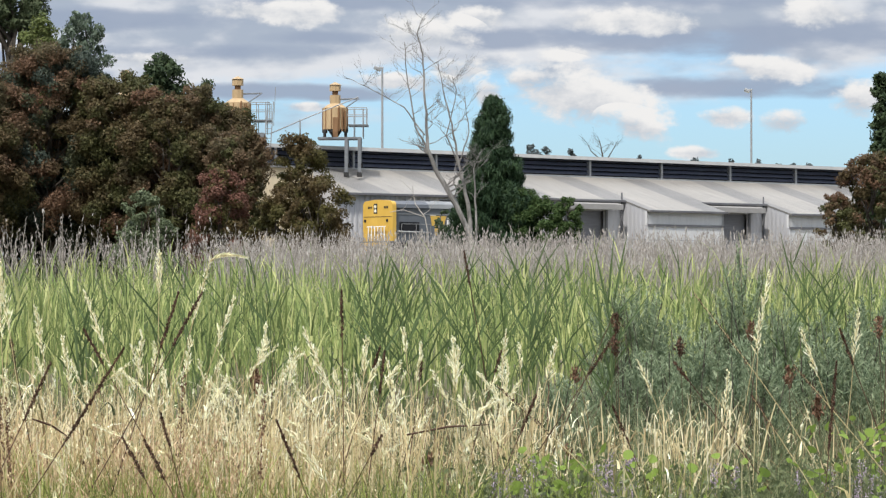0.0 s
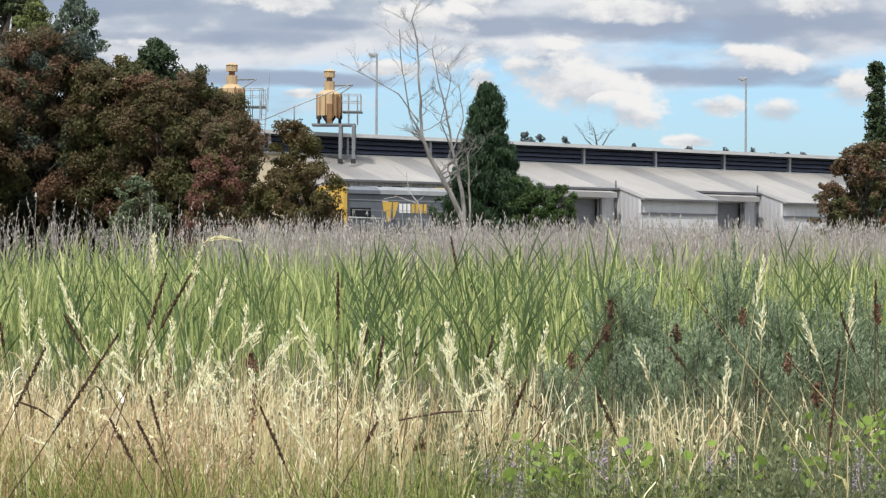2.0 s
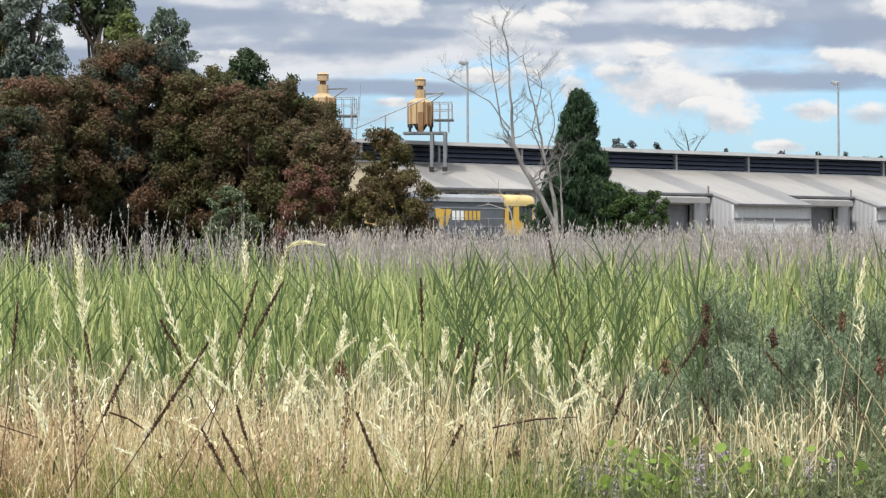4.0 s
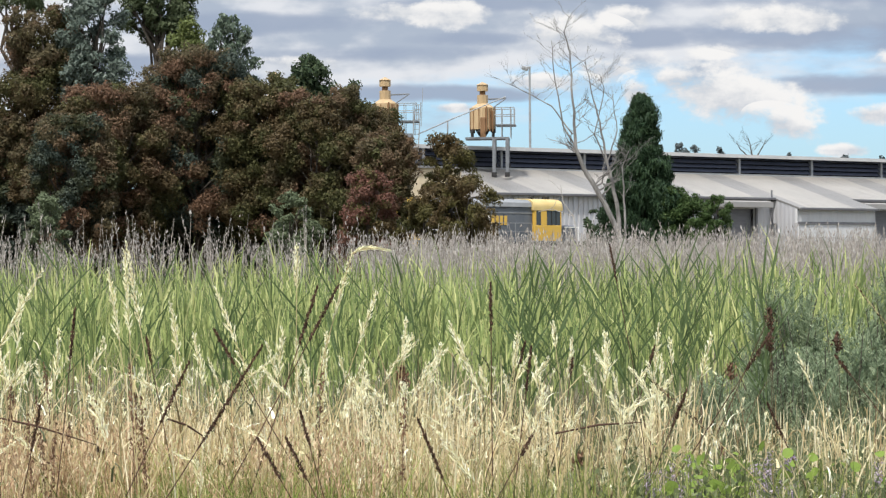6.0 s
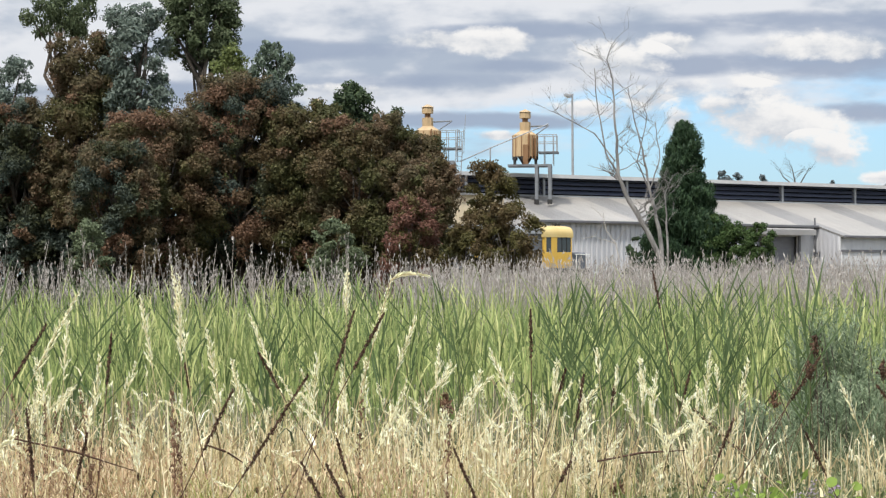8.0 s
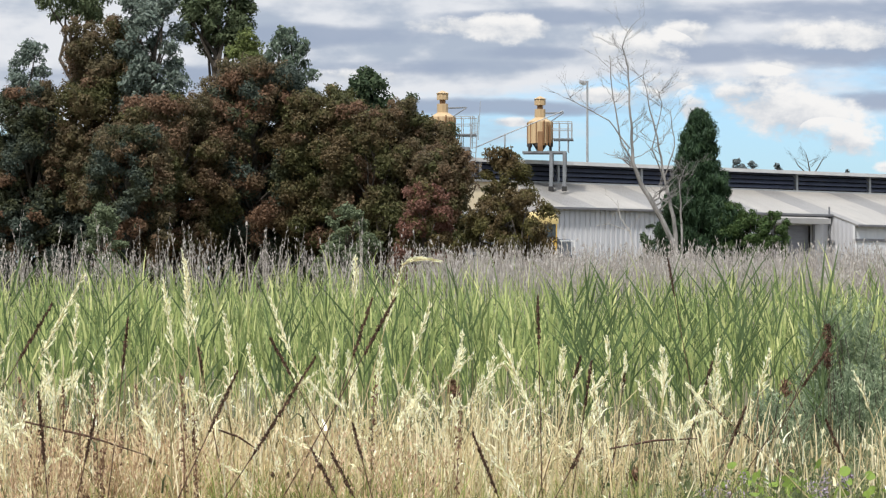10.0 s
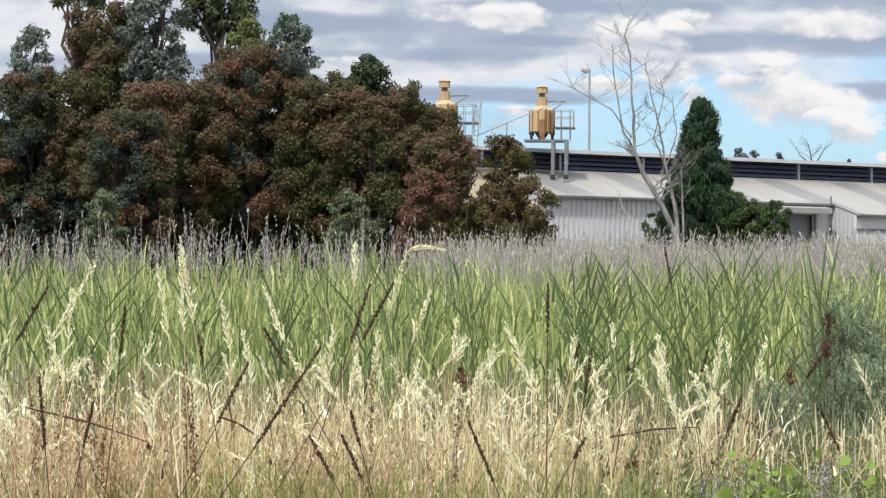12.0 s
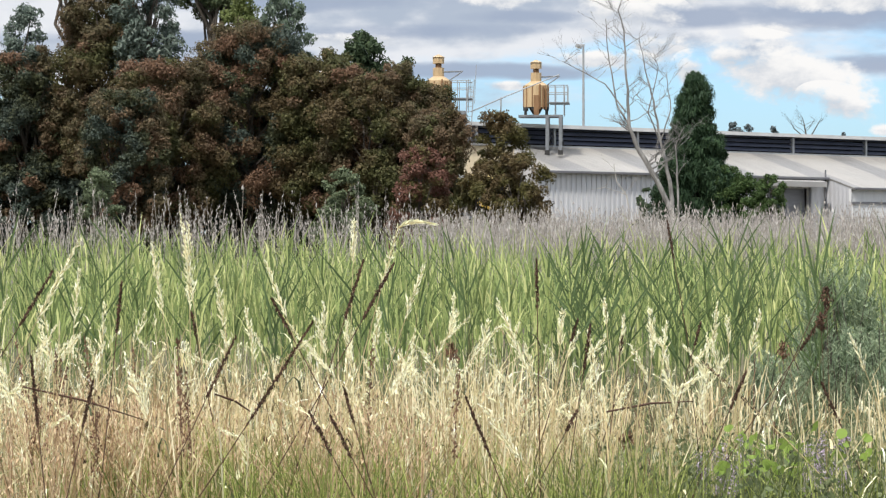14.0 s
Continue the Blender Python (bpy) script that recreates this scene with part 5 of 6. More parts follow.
def branch_tree(name, label, root, stems, material, seed, twigs=4, depth=3):
    """A leafless tree: stems are lists of (x, z, radius) offsets from the root; forks and twigs grow from them."""
    rnd = random.Random(seed)
    t = empty(name, pose(*root))
    tagged(t, label, "dead tree")

    def grow(bm, p, d, ln, r, depth):
        q = p + d * ln
        limb_mesh(bm, p, q, r, r * 0.45, rnd, 0.35, 5, 3)
        if depth:
            for k in range(rnd.choice((2, 3, 3))):
                f = rnd.uniform(0.35, 1.0)
                nd = (d + Vector((rnd.uniform(-0.75, 0.75), rnd.uniform(-0.5, 0.5), rnd.uniform(-0.15, 0.45)))).normalized()
                grow(bm, p.lerp(q, f), nd, ln * rnd.uniform(0.45, 0.75), r * 0.5, depth - 1)

    for st in stems:
        bm = bmesh.new()
        for (x0, z0, r0), (x1, z1, r1) in zip(st, st[1:]):
            limb_mesh(bm, (x0, 0, z0), (x1, rnd.uniform(-0.05, 0.05), z1), r0, r1, rnd, 0.08, 7, 4)
        for (x0, z0, r0), (x1, z1, r1) in zip(st[1:], st[2:]):
            for k in range(twigs):
                f = rnd.uniform(0.1, 1)
                p = Vector((x0, 0, z0)).lerp(Vector((x1, 0, z1)), f)
                s = rnd.choice((-1, 1))
                d = Vector((s * rnd.uniform(0.5, 1.0), rnd.uniform(-0.5, 0.5), rnd.uniform(0.4, 1.1))).normalized()
                grow(bm, p, d, rnd.uniform(0.5, 1.15), max(0.012, r1 * 0.45), depth)
        part("limb", bm, material, t)
    return t


def px(u, v, w, d=135.0, u0=835, g=2.0):
    """Offset on the dead tree from its root, and a radius."""
    return ((u - u0) / 5200 * d, 1.5 + (510 - v) / 5200 * d - g, w / 5200 * d * 0.62)


branch_tree("dead_tree", "bleached leafless dead tree with forked twisting stems", (1.324, 135, 2.0), (
    (px(870, 500, 8), px(808, 365, 7.5), px(777, 312, 7), px(757, 265, 5), px(752, 180, 3.2), px(748, 95, 2.4), px(738, 60, 1.6), px(748, 32, 0.9)),
    (px(838, 500, 7.5), px(828, 360, 6), px(812, 290, 3.5), px(800, 220, 2.6), px(785, 165, 1.6), px(775, 110, 1.0)),
    (px(757, 265, 3), px(735, 225, 2.4), px(722, 150, 1.8), px(716, 75, 1.2)),
    (px(752, 240, 2.2), px(715, 190, 1.7), px(675, 168, 1.3), px(640, 150, 0.9)),
    (px(812, 290, 2.2), px(830, 235, 1.6), px(822, 170, 1.0)),
    (px(840, 500, 4), px(842, 370, 3), px(838, 300, 1.8), px(850, 270, 1.0)),
    (px(820, 320, 2.4), px(790, 240, 1.8), px(808, 160, 1.2), px(800, 135, 0.8)),
), BARK_DEAD, 11, 4)
branch_tree("dead_sapling", "thin pale dead sapling before the shed wall", (-0.418, 136, 2.0), (
    (px(768, 500, 1.8, 136, 768), px(752, 385, 1.6, 136, 768), px(735, 362, 1.3, 136, 768), px(730, 330, 0.9, 136, 768)),
    (px(752, 385, 1.2, 136, 768), px(715, 372, 0.9, 136, 768), px(690, 376, 0.6, 136, 768)),
), BARK_PALE, 12, 1, 1)
branch_tree("distant_bare_tree", "distant leafless tree beyond the shed roof", (18.15, 330, 2.5), (
    (px(1070, 500, 3, 330, 1070, 2.5), px(1068, 285, 2.5, 330, 1070, 2.5), px(1064, 262, 1.5, 330, 1070, 2.5), px(1060, 247, 0.8, 330, 1070, 2.5)),
    (px(1070, 290, 2, 330, 1070, 2.5), px(1085, 265, 1.4, 330, 1070, 2.5), px(1092, 252, 0.7, 330, 1070, 2.5)),
    (px(1070, 290, 2, 330, 1070, 2.5), px(1046, 268, 1.4, 330, 1070, 2.5), px(1040, 255, 0.7, 330, 1070, 2.5)),
), BARK, 13, 5)


# ---------------------------------------------------------------- gorse
def gorse_bush(label, x, y, top, width, seed, n=260):
    r = np.random.default_rng(seed)
    g = empty("gorse_bush", pose(x, y, -0.05))
    tagged(g, label, "bush")
    rnd = random.Random(seed)
    bm = bmesh.new()
    needles, faces, o = [], [], 0
    heads = [(0.0, 0.0, top + 0.05)]
    for k in range(5):
        q, a = rnd.uniform(0.35, 1.0), k * 1.257 + rnd.uniform(-0.4, 0.4)
        heads.append((q * width * 0.5 * math.cos(a), q * width * 0.4 * math.sin(a), (top + 0.05) * (1 - 0.30 * q ** 2) * rnd.uniform(0.78, 0.98)))
    for k in range(n):
        hx, hy, hh = heads[k % len(heads)]
        q = math.sqrt(rnd.random())
        a = rnd.uniform(0, math.tau)
        rx = q * min(0.24, width * 0.3)
        hz = hh * (1 - 0.16 * q) - (0.0 if k < len(heads) * 2 else rnd.uniform(0.0, 0.85) ** 1.9)
        hz = max(0.25, hz)
        wide = 1.0 + 0.7 * (hh - hz)
        tip = Vector((hx + rx * wide * math.cos(a), hy + rx * wide * math.sin(a), hz))
        root = Vector((hx * 0.8 + (tip.x - hx) * 0.3, hy * 0.8 + (tip.y - hy) * 0.3, max(0.0, hz - 0.42)))
        if k % 4 == 0:
            limb_mesh(bm, (tip.x * 0.2, tip.y * 0.2, 0), tip, 0.008, 0.003, rnd, 0.15, 4, 3)
        m = 74
        t = r.uniform(0, 1, m)
        pos = np.array(root)[None] + (np.array(tip) - np.array(root))[None] * t[:, None]
        az = r.uniform(0, math.tau, m)
        el = r.uniform(0.35, 1.35, m)
        ln = r.uniform(0.04, 0.10, m) * (1.25 - 0.8 * t)
        d = np.stack([np.cos(az) * np.cos(el), np.sin(az) * np.cos(el), np.sin(el)], 1)
        s = np.cross(d, r.normal(size=(m, 3)))
        s /= np.linalg.norm(s, axis=1)[:, None]
        w = 0.0050
        v = np.stack([pos - s * w, pos + s * w, pos + d * ln[:, None] + s * w * 0.3, pos + d * ln[:, None] - s * w * 0.3], 1)
        needles.append(v.reshape(-1, 3))
        faces.append(np.arange(m)[:, None] * 4 + np.arange(4)[None] + o)
        o += 4 * m
    part("woody_frame", bm, BARK, g)
    tagged(quick("foliage", np.concatenate(needles), np.concatenate(faces), GORSE, g), kind="stuff")
    return g


GL = "dense grey-green spiny gorse bush among the grasses"
for k, (u, v, w, d) in enumerate(((1135, 455, 130, 24.5), (1225, 520, 150, 23.5), (1308, 428, 105, 25.0), (1390, 500, 120, 24.0), (1470, 525, 170, 23.0), (1545, 500, 140, 24.0),
                                  (1000, 640, 130, 21.5), (1120, 600, 170, 22.5), (1320, 590, 200, 22.5), (1600, 560, 130, 23.5))):
    gorse_bush(GL, (u - 784) / 5200 * d, d, 1.5 + (510 - v) / 5200 * d, w / 5200 * d * 1.35, 100 + k, 165)


# ---------------------------------------------------------------- single reeds that stand forward of the bed
BOLD = leafy("dark_reed_leaf", ((0.0, (0.055, 0.09, 0.04)), (0.6, (0.115, 0.16, 0.068)), (1.0, (0.22, 0.27, 0.11))), through=0.3)


def tall_reed(x, y, top, seed):
    rnd = random.Random(seed)
    g = empty("tall_reed", pose(x, y, -0.05))
    tagged(g, "tall green reed with long pointed leaves spread in a fan", "reed", "tall green reeds")
    lean = rnd.uniform(-0.12, 0.12)
    H = top - 0.15
    part("stem", tube(bmesh.new(), [(lean * q * q, 0, H * q) for q in (0, 0.3, 0.6, 0.85, 1.0)], [0.006, 0.0055, 0.005, 0.004, 0.002]), BOLD, g)
    for k in range(7):
        q = 0.45 + 0.55 * (k + rnd.uniform(-0.4, 0.4)) / 7
        side = rnd.choice((1, -1))
        ln = rnd.uniform(0.35, 0.70)
        el = radians(rnd.uniform(52, 86))
        a = Vector((lean * q * q, 0, H * q))
        d = Vector((side * math.cos(el), rnd.uniform(-0.4, 0.4), math.sin(el))).normalized()
        up = Vector((0, 0, 1))
        wv = d.cross(Vector((0, 1, 0))).normalized() * rnd.uniform(0.006, 0.0115)
        bm = bmesh.new()
        rows = []
        for j in range(5):
            t = j / 4
            c = a + d * ln * t - up * 0.10 * ln * t * t
            w = wv * (0.5 + 1.3 * t if t < 0.35 else 1.0 * (1.02 - t) / 0.67)
            rows.append((bm.verts.new(c - w), bm.verts.new(c + Vector((0, 0.006, -0.004)) * (1 - t)), bm.verts.new(c + w)))
        for (p0, p1, p2), (q0, q1, q2) in zip(rows, rows[1:]):
            bm.faces.new((p0, p1, q1, q0)), bm.faces.new((p1, p2, q2, q1))
        part("leaf", bm, BOLD, g)


def tall_reeds():
    rnd = random.Random(17)
    for k in range(84):
        d = rnd.uniform(22, 36)
        u = rnd.uniform(600, 1000) if k % 3 == 0 else rnd.uniform(-360, 1560)
        v = rnd.uniform(425, 540)
        tall_reed((u - 784) / 5200 * d, d, 1.5 + (510 - v) / 5200 * d, 600 + k)


tall_reeds()

# ---------------------------------------------------------------- single stalks that stand out
SWAY = []


def stalk(name, label, category, group, base, tip, bend, r, head, material, spread, count, size, stem_mat, seed, ear=False, nod=0.0):
    """A stem from base to tip, bowed sideways by bend, with a seed head over its top part."""
    rg = np.random.default_rng(seed)
    rnd = random.Random(seed)
    b, t = Vector(base), Vector(tip)
    s = empty(name, pose(*base))
    tagged(s, label, category, group)
    pts = []
    for k in range(9):
        q = k / 8
        p = (t - b) * q
        p.x += bend * math.sin(q * math.pi) + nod * max(0.0, q - 0.72) ** 2 * 12
        p.z -= abs(nod) * max(0.0, q - 0.80) ** 2 * 16
        pts.append(p)
    part("stem", tube(bmesh.new(), pts, [r * (1 - 0.07 * k) for k in range(9)]), stem_mat, s)
    P = np.array([tuple(p) for p in pts])

    def along(q):
        i = np.minimum((q * 8).astype(int), 7)
        return P[i] + (P[i + 1] - P[i]) * (q * 8 - i)[:, None], (P[i + 1] - P[i]) / np.linalg.norm(P[i + 1] - P[i], axis=1)[:, None]

    n = count
    if ear:
        # short side branches set alternately, each a tuft of overlapping spikelets
        m = max(5, int(head * float(np.linalg.norm(P[-1])) / 0.0125))
        k = 9
        q = np.repeat(1 - head * (np.arange(m) + 0.3) / m, k)
        n = m * k
        pos, d = along(np.clip(q, 0, 1))
        taper = np.clip(0.35 + 1.1 * (1 - q) / head, 0.35, 1.0) * np.repeat(rg.uniform(0.6, 1.25, m), k)
        az = np.repeat(np.where(np.arange(m) % 2, 0.0, math.pi) + rg.normal(0, 0.6, m), k)
        o = np.stack([np.cos(az), np.sin(az), np.repeat(rg.uniform(-0.5, 0.2, m), k)], 1)
        axis = d + o * np.repeat(rg.uniform(0.10, 0.48, m), k)[:, None]
        axis /= np.linalg.norm(axis, axis=1)[:, None]
        along_branch = np.tile(np.arange(k) / k, m)
        root = pos + axis * (along_branch * size * 2.6 * taper)[:, None] + rg.normal(size=(n, 3)) * 0.0022
        a = axis + rg.normal(size=(n, 3)) * 0.12
        a /= np.linalg.norm(a, axis=1)[:, None]
        w = np.cross(a, rg.normal(size=(n, 3)))
        w /= np.linalg.norm(w, axis=1)[:, None]
        ln = (size * rg.uniform(1.3, 2.1, n) * taper)[:, None]
        v = np.stack([root, root + a * ln * 0.5 + w * size * 0.15, root + a * ln, root + a * ln * 0.5 - w * size * 0.15], 1).reshape(-1, 3)
        f = np.arange(n)[:, None] * 4 + np.arange(4)[None]
    else:
        q = 1 - head * rg.uniform(0, 1, n)
        pos, d = along(q)
        env = np.sin(np.clip((1 - q) / head, 0.04, 1) * math.pi * 0.9) ** 0.5
        pos = pos + rg.normal(size=(n, 3)) * spread * env[:, None]
        v, f = flakes(pos, rg.uniform(0.7, 1.3, n) * size, 2.2, 0.8)
    tagged(quick("seed_head", v, f, material, s), kind="stuff")
    SWAY.append(s)
    return s


def ground_under(u0, v0, u1, v1, d):
    """Where the line through two sighted points of a stalk, both d away, comes to the ground."""
    a = Vector(((u0 - 784) / 5200 * d, d, 1.5 + (510 - v0) / 5200 * d))
    b = Vector(((u1 - 784) / 5200 * d, d, 1.5 + (510 - v1) / 5200 * d))
    k = (b.z + 0.05) / max(0.05, b.z - a.z)
    x = b.x + max(-0.9, min(0.9, (a.x - b.x) * k * 0.8))
    return (x, d, -0.05), b


def hero_stalks():
    # pale ears: a lower and an upper point, distance, bow, length of ear in metres
    for k, (u0, v0, u1, v1, d, bend, ear) in enumerate((
            (21, 617, -6, 442, 14, 0.02, 0.40), (-25, 633, -46, 491, 14, 0.02, 0.33), (-269, 655, -164, 483, 13.5, -0.03, 0.42), (-350, 700, -352, 510, 14, 0.01, 0.42), (-269, 827, -334, 649, 13, 0.03, 0.36),
            (-43, 789, -81, 687, 13, 0.02, 0.26), (602, 725, 540, 585, 14, 0.03, 0.36), (287, 536, 290, 448, 15, 0.0, 0.22), (190, 648, 138, 523, 14.5, 0.03, 0.28), (372, 634, 414, 527, 15, -0.02, 0.28),
            (579, 848, 514, 761, 13, 0.05, 0.28), (7, 613, 0, 455, 14, 0.0, 0.4), (1501, 655, 1515, 551, 15, 0.01, 0.26), (1463, 696, 1418, 585, 15, 0.02, 0.26), (1346, 668, 1353, 565, 15, 0.0, 0.2),
            (1338, 579, 1360, 482, 17, 0.0, 0.3), (955, 690, 982, 605, 15, 0.0, 0.22), (640, 700, 650, 600, 15, 0.0, 0.2), (700, 740, 690, 640, 14.5, 0.02, 0.25), (320, 700, 330, 600, 15, 0.0, 0.2),
            (240, 690, 250, 590, 15, 0.0, 0.22), (-140, 690, -130, 590, 14.5, 0.0, 0.25), (800, 720, 815, 620, 15, 0.01, 0.22), (450, 690, 462, 575, 15.5, 0.0, 0.22), (1160, 720, 1130, 640, 15, 0.04, 0.2),
            (730, 700, 752, 610, 15.5, 0.02, 0.22), (-200, 620, -190, 530, 15, 0.01, 0.3), (75, 640, 60, 545, 15, 0.02, 0.26), (1270, 760, 1290, 660, 15, 0.02, 0.22), (890, 700, 905, 590, 16, 0.0, 0.25))):
        base, tip = ground_under(u0, v0, u1, v1, d * 0.84)
        ln = (tip - Vector(base)).length
        stalk("grass_stalk", "tall straw-coloured grass stalk with a pale seed head", "grass stalk", "pale grass stalks", base, tip, bend, 0.0028, 0.84 * ear / ln, SEED, 0.006, int(100 * ear) + 20, 0.0150, STRAW, 200 + k, True)
    # many smaller ears between
    rnd = random.Random(77)
    for k in range(105):
        d, u, v = rnd.uniform(11.5, 14.0), rnd.uniform(-350, 960), rnd.triangular(555, 790, 640)
        base, tip = ground_under(u + rnd.uniform(-32, 32), v + 140, u, v, d)
        ln = (tip - Vector(base)).length
        ear = rnd.uniform(0.12, 0.26)
        stalk("grass_stalk", "straw-coloured grass stalk with a small pale seed head", "grass stalk", "pale grass stalks", base, tip, rnd.uniform(-0.06, 0.06), 0.0024, ear / ln, SEED, 0.006, int(90 * ear) + 16, rnd.uniform(0.010, 0.015), STRAW, 700 + k, True, rnd.choice((-1, 1)) * rnd.uniform(0.02, 0.16))
    # the one broken over
    base, t = ground_under(340, 560, 372, 462, 11.8)
    bent = stalk("grass_stalk", "tall grass stalk whose pale head is broken over sideways", "grass stalk", "pale grass stalks", base, t, -0.01, 0.0035, 0.16, SEED, 0.007, 34, 0.0125, STRAW, 260, True)
    e = Vector((-0.797, 11.8, 1.623)) - Vector(base)
    s = Vector(t) - Vector(base)
    mid = s.lerp(e, 0.38) + Vector((0, 0, 0.030))
    ear = []
    n = 64
    for k in range(n):
        q = k / (n - 1)
        c0 = s.lerp(mid, q).lerp(mid.lerp(e, q), q)
        d = ((mid - s).lerp(e - mid, q)).normalized()
        up = Vector((-d.z, rnd.uniform(-0.6, 0.6), d.x)) * (1 if k % 2 else -1)
        a = (d + up * rnd.uniform(0.08, 0.30)).normalized() * rnd.uniform(0.030, 0.046) * (1.15 - 0.6 * q)
        w = a.cross(Vector((rnd.uniform(-1, 1), rnd.uniform(-1, 1), rnd.uniform(-1, 1)))).normalized() * 0.0042 * (1.2 - 0.7 * q)
        ear += [c0, c0 + a * 0.45 + w, c0 + a, c0 + a * 0.45 - w]
    tagged(quick("broken_head", np.array([tuple(p) for p in ear]), np.arange(n)[:, None] * 4 + np.arange(4)[None], SEED, bent), "pale broken-over seed head", kind="stuff")
    part("head_stem", tube(bmesh.new(), [s.lerp(mid, q).lerp(mid.lerp(e, q), q) for q in (0, 0.25, 0.5, 0.75, 1.0)], [0.004, 0.0035, 0.003, 0.002, 0.001], 5), STRAW, bent)
    # dark sedges: a lower and an upper point, distance, bow, length of spike
    for k, (u0, v0, u1, v1, d, bend, spike) in enumerate((
            (7, 851, 228, 620, 13.5, 0.02, 0.55), (186, 648, 141, 585, 14.5, 0.0, 0.2), (279, 599, 314, 517, 14, 0.01, 0.28), (610, 806, 606, 513, 14.5, 0.0, 0.24), (662, 779, 690, 622, 14.5, 0.0, 0.22),
            (652, 658, 669, 612, 15.5, 0.0, 0.12), (300, 779, 283, 730, 13.5, 0.0, 0.16), (297, 834, 259, 775, 13, 0.0, 0.2), (259, 834, 217, 772, 13, 0.0, 0.2), (524, 834, 483, 744, 13.5, 0.02, 0.28),
            (614, 861, 676, 770, 13.5, 0.0, 0.1), (1022, 665, 1094, 592, 15, 0.0, 0.26), (874, 840, 946, 699, 14, 0.0, 0.2), (1425, 723, 1222, 523, 15, 0.10, 0.42), (1170, 834, 880, 682, 14, 0.12, 0.3),
            (1467, 800, 1487, 640, 14, 0.0, 0.42), (1560, 620, 1563, 520, 16, 0.0, 0.22), (1267, 730, 1191, 640, 15, 0.04, 0.12), (-355, 509, -318, 450, 13.5, 0.0, 0.24), (-312, 606, -226, 528, 13.5, 0.0, 0.28),
            (-127, 724, -102, 552, 14, 0.01, 0.24), (-234, 794, -248, 679, 13, 0.0, 0.3), (32, 757, 99, 646, 13.5, 0.0, 0.3), (166, 754, 357, 517, 14, 0.02, 0.30), (1540, 800, 1400, 650, 14.5, 0.06, 0.2),
            (1430, 850, 1330, 700, 14, 0.05, 0.2), (1545, 700, 1490, 580, 15, 0.0, 0.2), (860, 640, 815, 445, 19, 0.0, 0.24), (860, 690, 885, 620, 15.5, 0.0, 0.12), (740, 690, 748, 640, 15.5, 0.0, 0.1),
            (-180, 830, -150, 720, 13, 0.0, 0.2), (1110, 790, 1075, 720, 14.5, 0.02, 0.2), (30, 650, 18, 600, 15, 0.0, 0.14), (1000, 720, 1090, 560, 17, 0.0, 0.0))):
        base, tip = ground_under(u0, v0, u1, v1, d * 0.84)
        ln = (tip - Vector(base)).length
        stalk("sedge_stalk", "dark brown sedge stalk with a narrow seed spike", "sedge", "dark sedge stalks", base, tip, bend, 0.0036, max(0.02, 0.84 * spike / ln), BROWN_SEED, 0.0034, int((900 if bend < 0.05 else 260) * spike) + 30, 0.0060, BROWN_SEED if bend < 0.05 else STRAW, 300 + k)
    # fallen, broken sedge pieces caught in the grass
    for k, (p, q) in enumerate((((-1.661, 11.9, 0.969), (-1.523, 12.0, 0.888)), ((-2.423, 11.9, 0.997), (-1.959, 12.0, 0.863)), ((-0.148, 12.0, 0.9), (0.191, 12.1, 0.937)))):
        f = empty("fallen_sedge", pose(*p))
        tagged(f, "broken dark sedge stem caught across the dry grass", "sedge")
        e = Vector(q) - Vector(p)
        part("stem", tube(bmesh.new(), [Vector((0, 0, 0)), e * 0.5 + Vector((0, 0, 0.012)), e], [0.004, 0.005, 0.002], 6), BROWN_SEED, f)
        part("prop", tube(bmesh.new(), [e * 0.6, e * 0.62 + Vector((0, 0.02, -e.z * 0.62 - p[2] - 0.05))], [0.002, 0.002], 5), STRAW, f)
    # small round dark seed balls low in the grass
    rnd = random.Random(31)
    for k in range(16):
        d, u, v = rnd.uniform(12.2, 13.4), rnd.uniform(-330, 480), rnd.uniform(740, 875)
        x = (u - 784) / 5200 * d
        stalk("knapweed_stalk", "thin stalk with a small round dark seed ball", "weed stalk", "dark seed balls", (x + rnd.uniform(-0.1, 0.1), d, -0.05), Vector((x, d, 1.5 + (510 - v) / 5200 * d)), rnd.uniform(-0.03, 0.03), 0.0016, 0.02, BROWN_SEED, 0.0036, 50, 0.0055, STRAW, 500 + k)
    # tall rusty weeds in the dry patch
    for k in range(20):
        d, u, v = rnd.uniform(11.6, 12.8), rnd.choice((rnd.uniform(-290, -150), rnd.uniform(-290, 60), rnd.uniform(300, 480))), rnd.uniform(640, 800)
        x = (u - 784) / 5200 * d
        stalk("rusty_weed", "thin red-brown weed stalk with loose rusty seed clusters", "weed stalk", "rusty weeds", (x + rnd.uniform(-0.12, 0.12), d, -0.05), Vector((x, d, 1.5 + (510 - v) / 5200 * d)), rnd.uniform(-0.05, 0.05), 0.0024, 0.30, RUST_SEED, 0.009, 70, 0.0080, RUST_SEED, 900 + k)
    # rusty dock heads
    for k, (u, v, d) in enumerate(((458, 655, 15), (1090, 555, 20), (1085, 600, 20), (1395, 650, 17), (1205, 600, 20), (1325, 570, 21), (755, 805, 14), (1555, 560, 18), (1450, 705, 15), (1000, 790, 15), (-160, 780, 13.5), (1020, 650, 20), (640, 850, 14), (-215, 800, 13.2))):
        x = (u - 784) / 5200 * d
        stalk("dock_stalk", "dry dock stalk with a clustered rust-brown head", "dock plant", "dock stalks", (x + 0.02, d, -0.05), Vector((x, d, 1.5 + (510 - v) / 5200 * d)), 0.01, 0.003, 0.09, RUST_SEED if k not in (1, 2, 4) else BROWN_SEED, 0.016, 150, 0.011, BROWN_SEED, 400 + k)


hero_stalks()


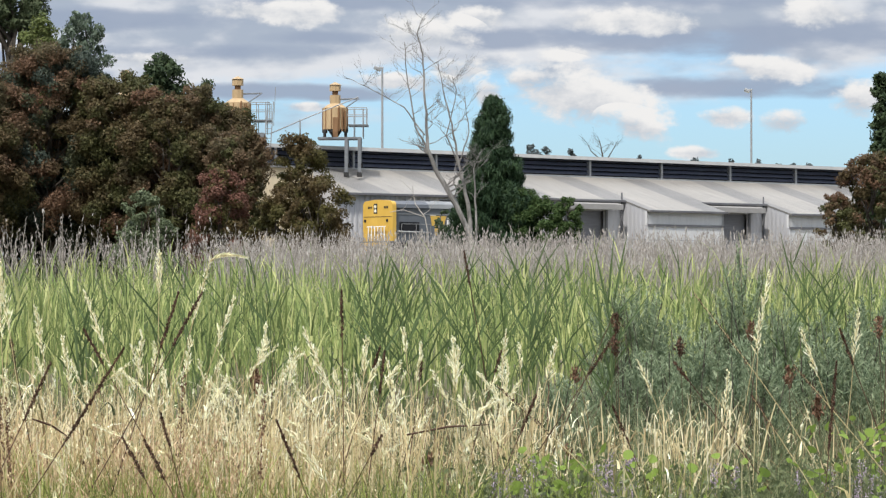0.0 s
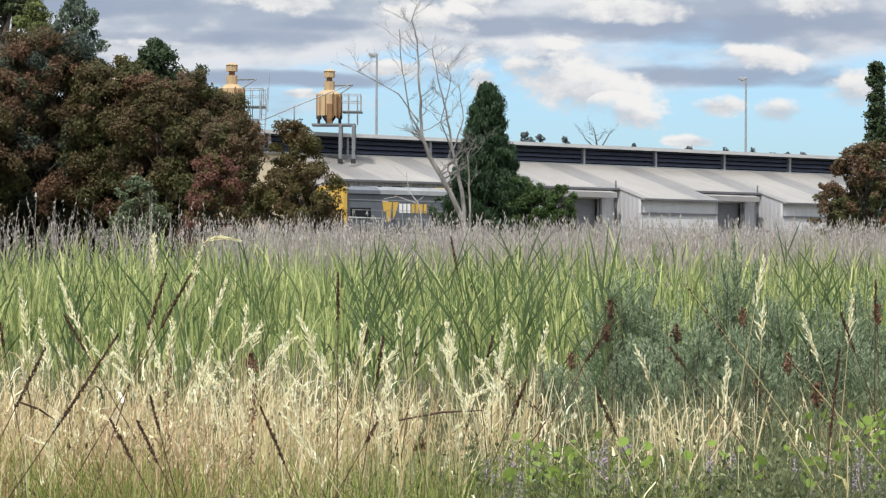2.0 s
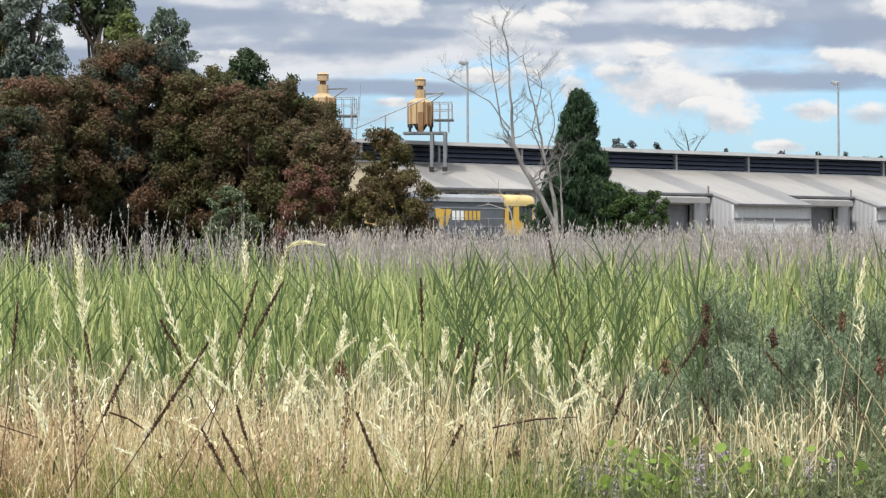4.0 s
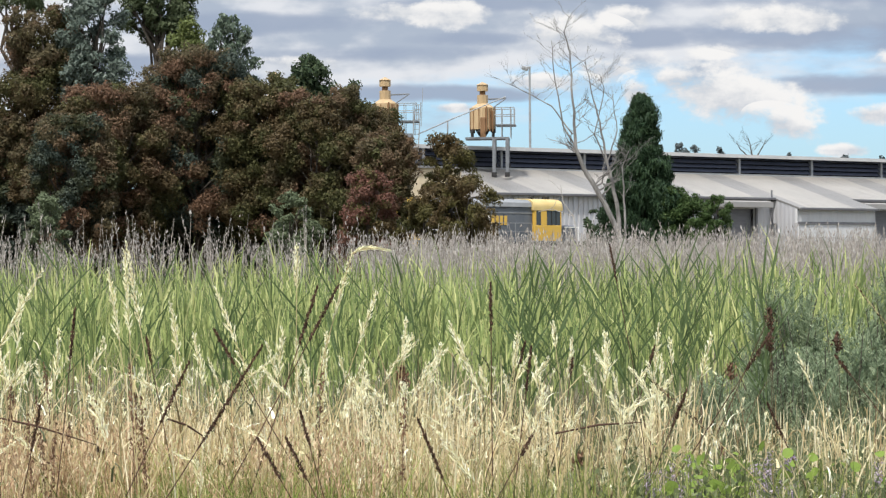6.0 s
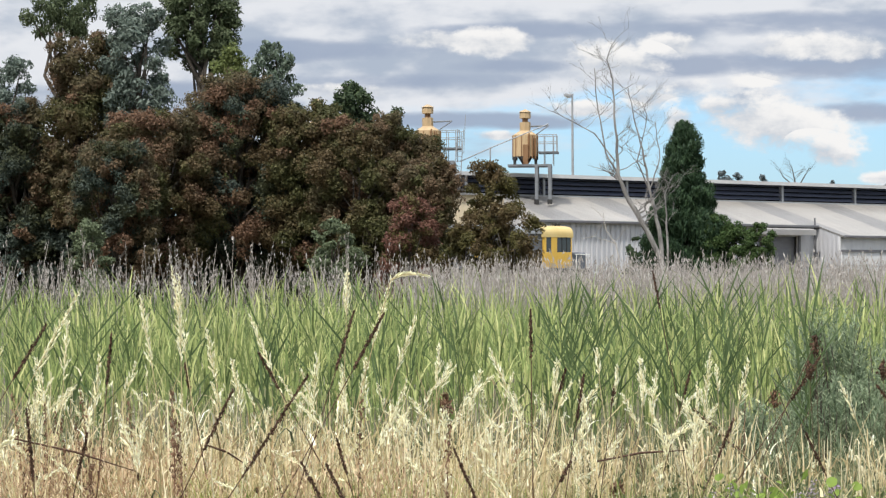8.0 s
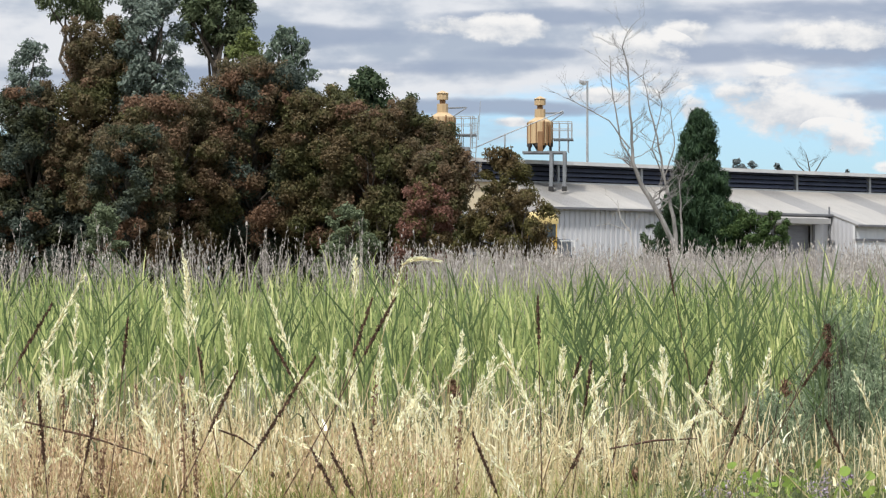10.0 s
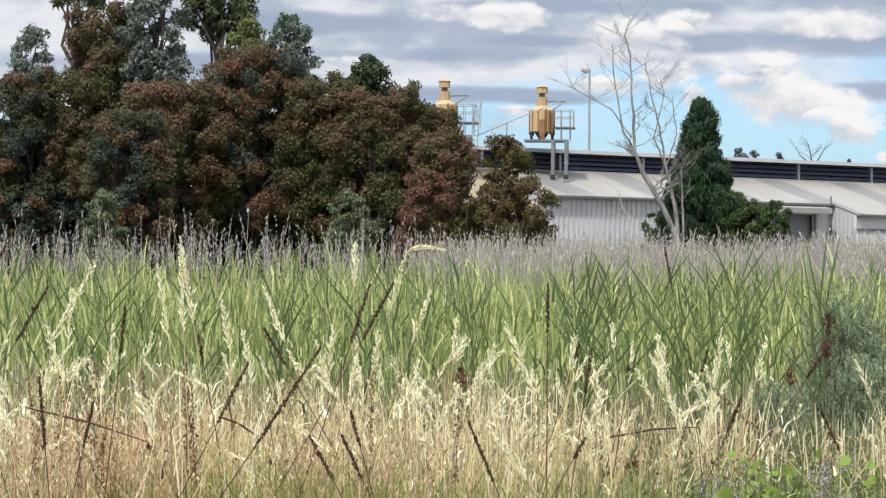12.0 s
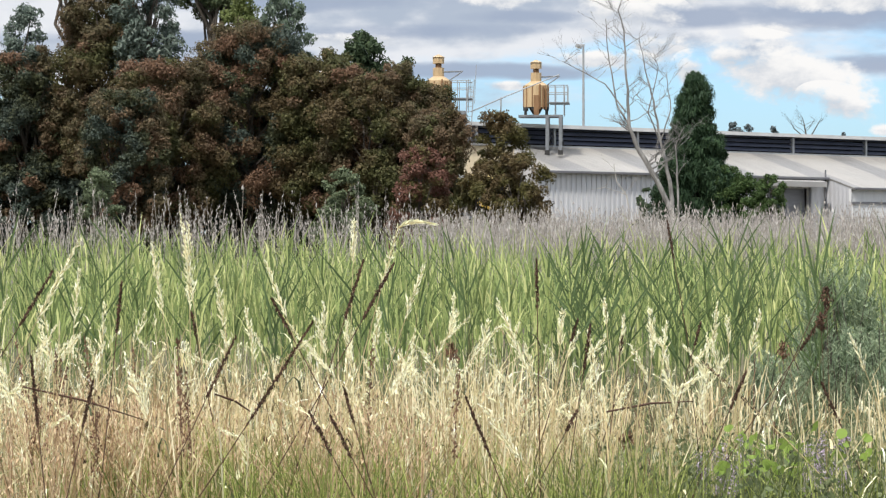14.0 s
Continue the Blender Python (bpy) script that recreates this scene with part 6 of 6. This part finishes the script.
def round_leaves():
    """Climbing stems with round bright leaves and mauve flower spikes among the low growth."""
    rnd = random.Random(5)
    for k in range(64):
        d = rnd.uniform(11.7, 13.2)
        u = rnd.choice((rnd.uniform(880, 1340), rnd.uniform(1410, 1590), rnd.uniform(930, 1060)))
        v = rnd.triangular(765, 875, 800) if u < 1400 else rnd.uniform(715, 830)
        x, z = (u - 784) / 5200 * d, 1.5 + (510 - v) / 5200 * d
        pl = empty("leafy_herb", pose(x, d, -0.05))
        tagged(pl, "low climbing herb with bright green rounded leaves", "herb", "round-leaved herbs")
        part("stem", rodded((rnd.uniform(-0.05, 0.05), 0.02, 0), (0, 0, z), 0.003, 0.002, seg=5), GREEN_LOW, pl)
        for j in range(rnd.randint(2, 4)):
            bm = bmesh.new()
            r = rnd.uniform(0.013, 0.028)
            c = bm.verts.new((0, 0, -r * 0.15))
            rim = [bm.verts.new((r * math.cos(a) * (1.0 if abs(a) > 0.3 else 1.15), r * 0.92 * math.sin(a), 0.12 * r * math.cos(2 * a))) for a in [i * math.tau / 12 - math.pi for i in range(12)]]
            for i in range(12):
                bm.faces.new((c, rim[i], rim[(i + 1) % 12]))
            m = pose(rnd.uniform(-0.07, 0.07), rnd.uniform(-0.05, 0.05), z + rnd.uniform(-0.08, 0.03), rnd.uniform(20, 85), rnd.uniform(-35, 35), rnd.uniform(0, 360))
            bmesh.ops.transform(bm, matrix=m, verts=bm.verts)
            part("leaf", bm, BRIGHT, pl)
    rg = np.random.default_rng(9)
    for k in range(95):
        d = rnd.uniform(11.6, 13.2)
        u = rnd.choice((rnd.uniform(870, 1300), rnd.uniform(1050, 1130), rnd.uniform(870, 960), rnd.uniform(1400, 1560), rnd.uniform(400, 440)))
        v = rnd.triangular(765, 890, 825) if u > 500 else rnd.uniform(880, 905)
        x, z = (u - 784) / 5200 * d, 1.5 + (510 - v) / 5200 * d
        fl = empty("flower_spike", pose(x, d, -0.05))
        tagged(fl, "small mauve flower spike in the low growth", "flower", "mauve flower spikes")
        part("stem", rodded((0, 0, 0), (0.01, 0, z), 0.0025, 0.0018, seg=5), GREEN_LOW, fl)
        n = 70
        pos = np.stack([rg.normal(0, 0.009, n) + 0.01, rg.normal(0, 0.009, n), z - rg.uniform(0, 0.10, n)], 1)
        v_, f_ = flakes(pos, rg.uniform(0.004, 0.009, n), 1.3, 0.2)
        tagged(quick("blossom", v_, f_, PETAL, fl), kind="stuff")


round_leaves()


def fence():
    """Pale wire-mesh fence with posts before the loading bays."""
    f = empty("mesh_fence", SHED @ Matrix.Translation((6.0, -13.5, 0)))
    tagged(f, "low pale wire-mesh fence with white posts before the shed", "fence")
    for k in range(13):
        x = k * 2.6
        part("post", rodded((x, 0, 2.3), (x, 0, 4.75), 0.04, seg=8), STEEL, f)
        if k < 12:
            for j in range(12):
                part("wire", boxed(x + 0.1 + j * 0.2, x + 0.108 + j * 0.2, -0.004, 0.004, 2.5, 4.6), STEEL, f)
    for z in (2.6, 3.6, 4.6):
        part("rail", boxed(-0.1, 31.3, -0.02, 0.02, z, z + 0.05), STEEL, f)


fence()
motions()
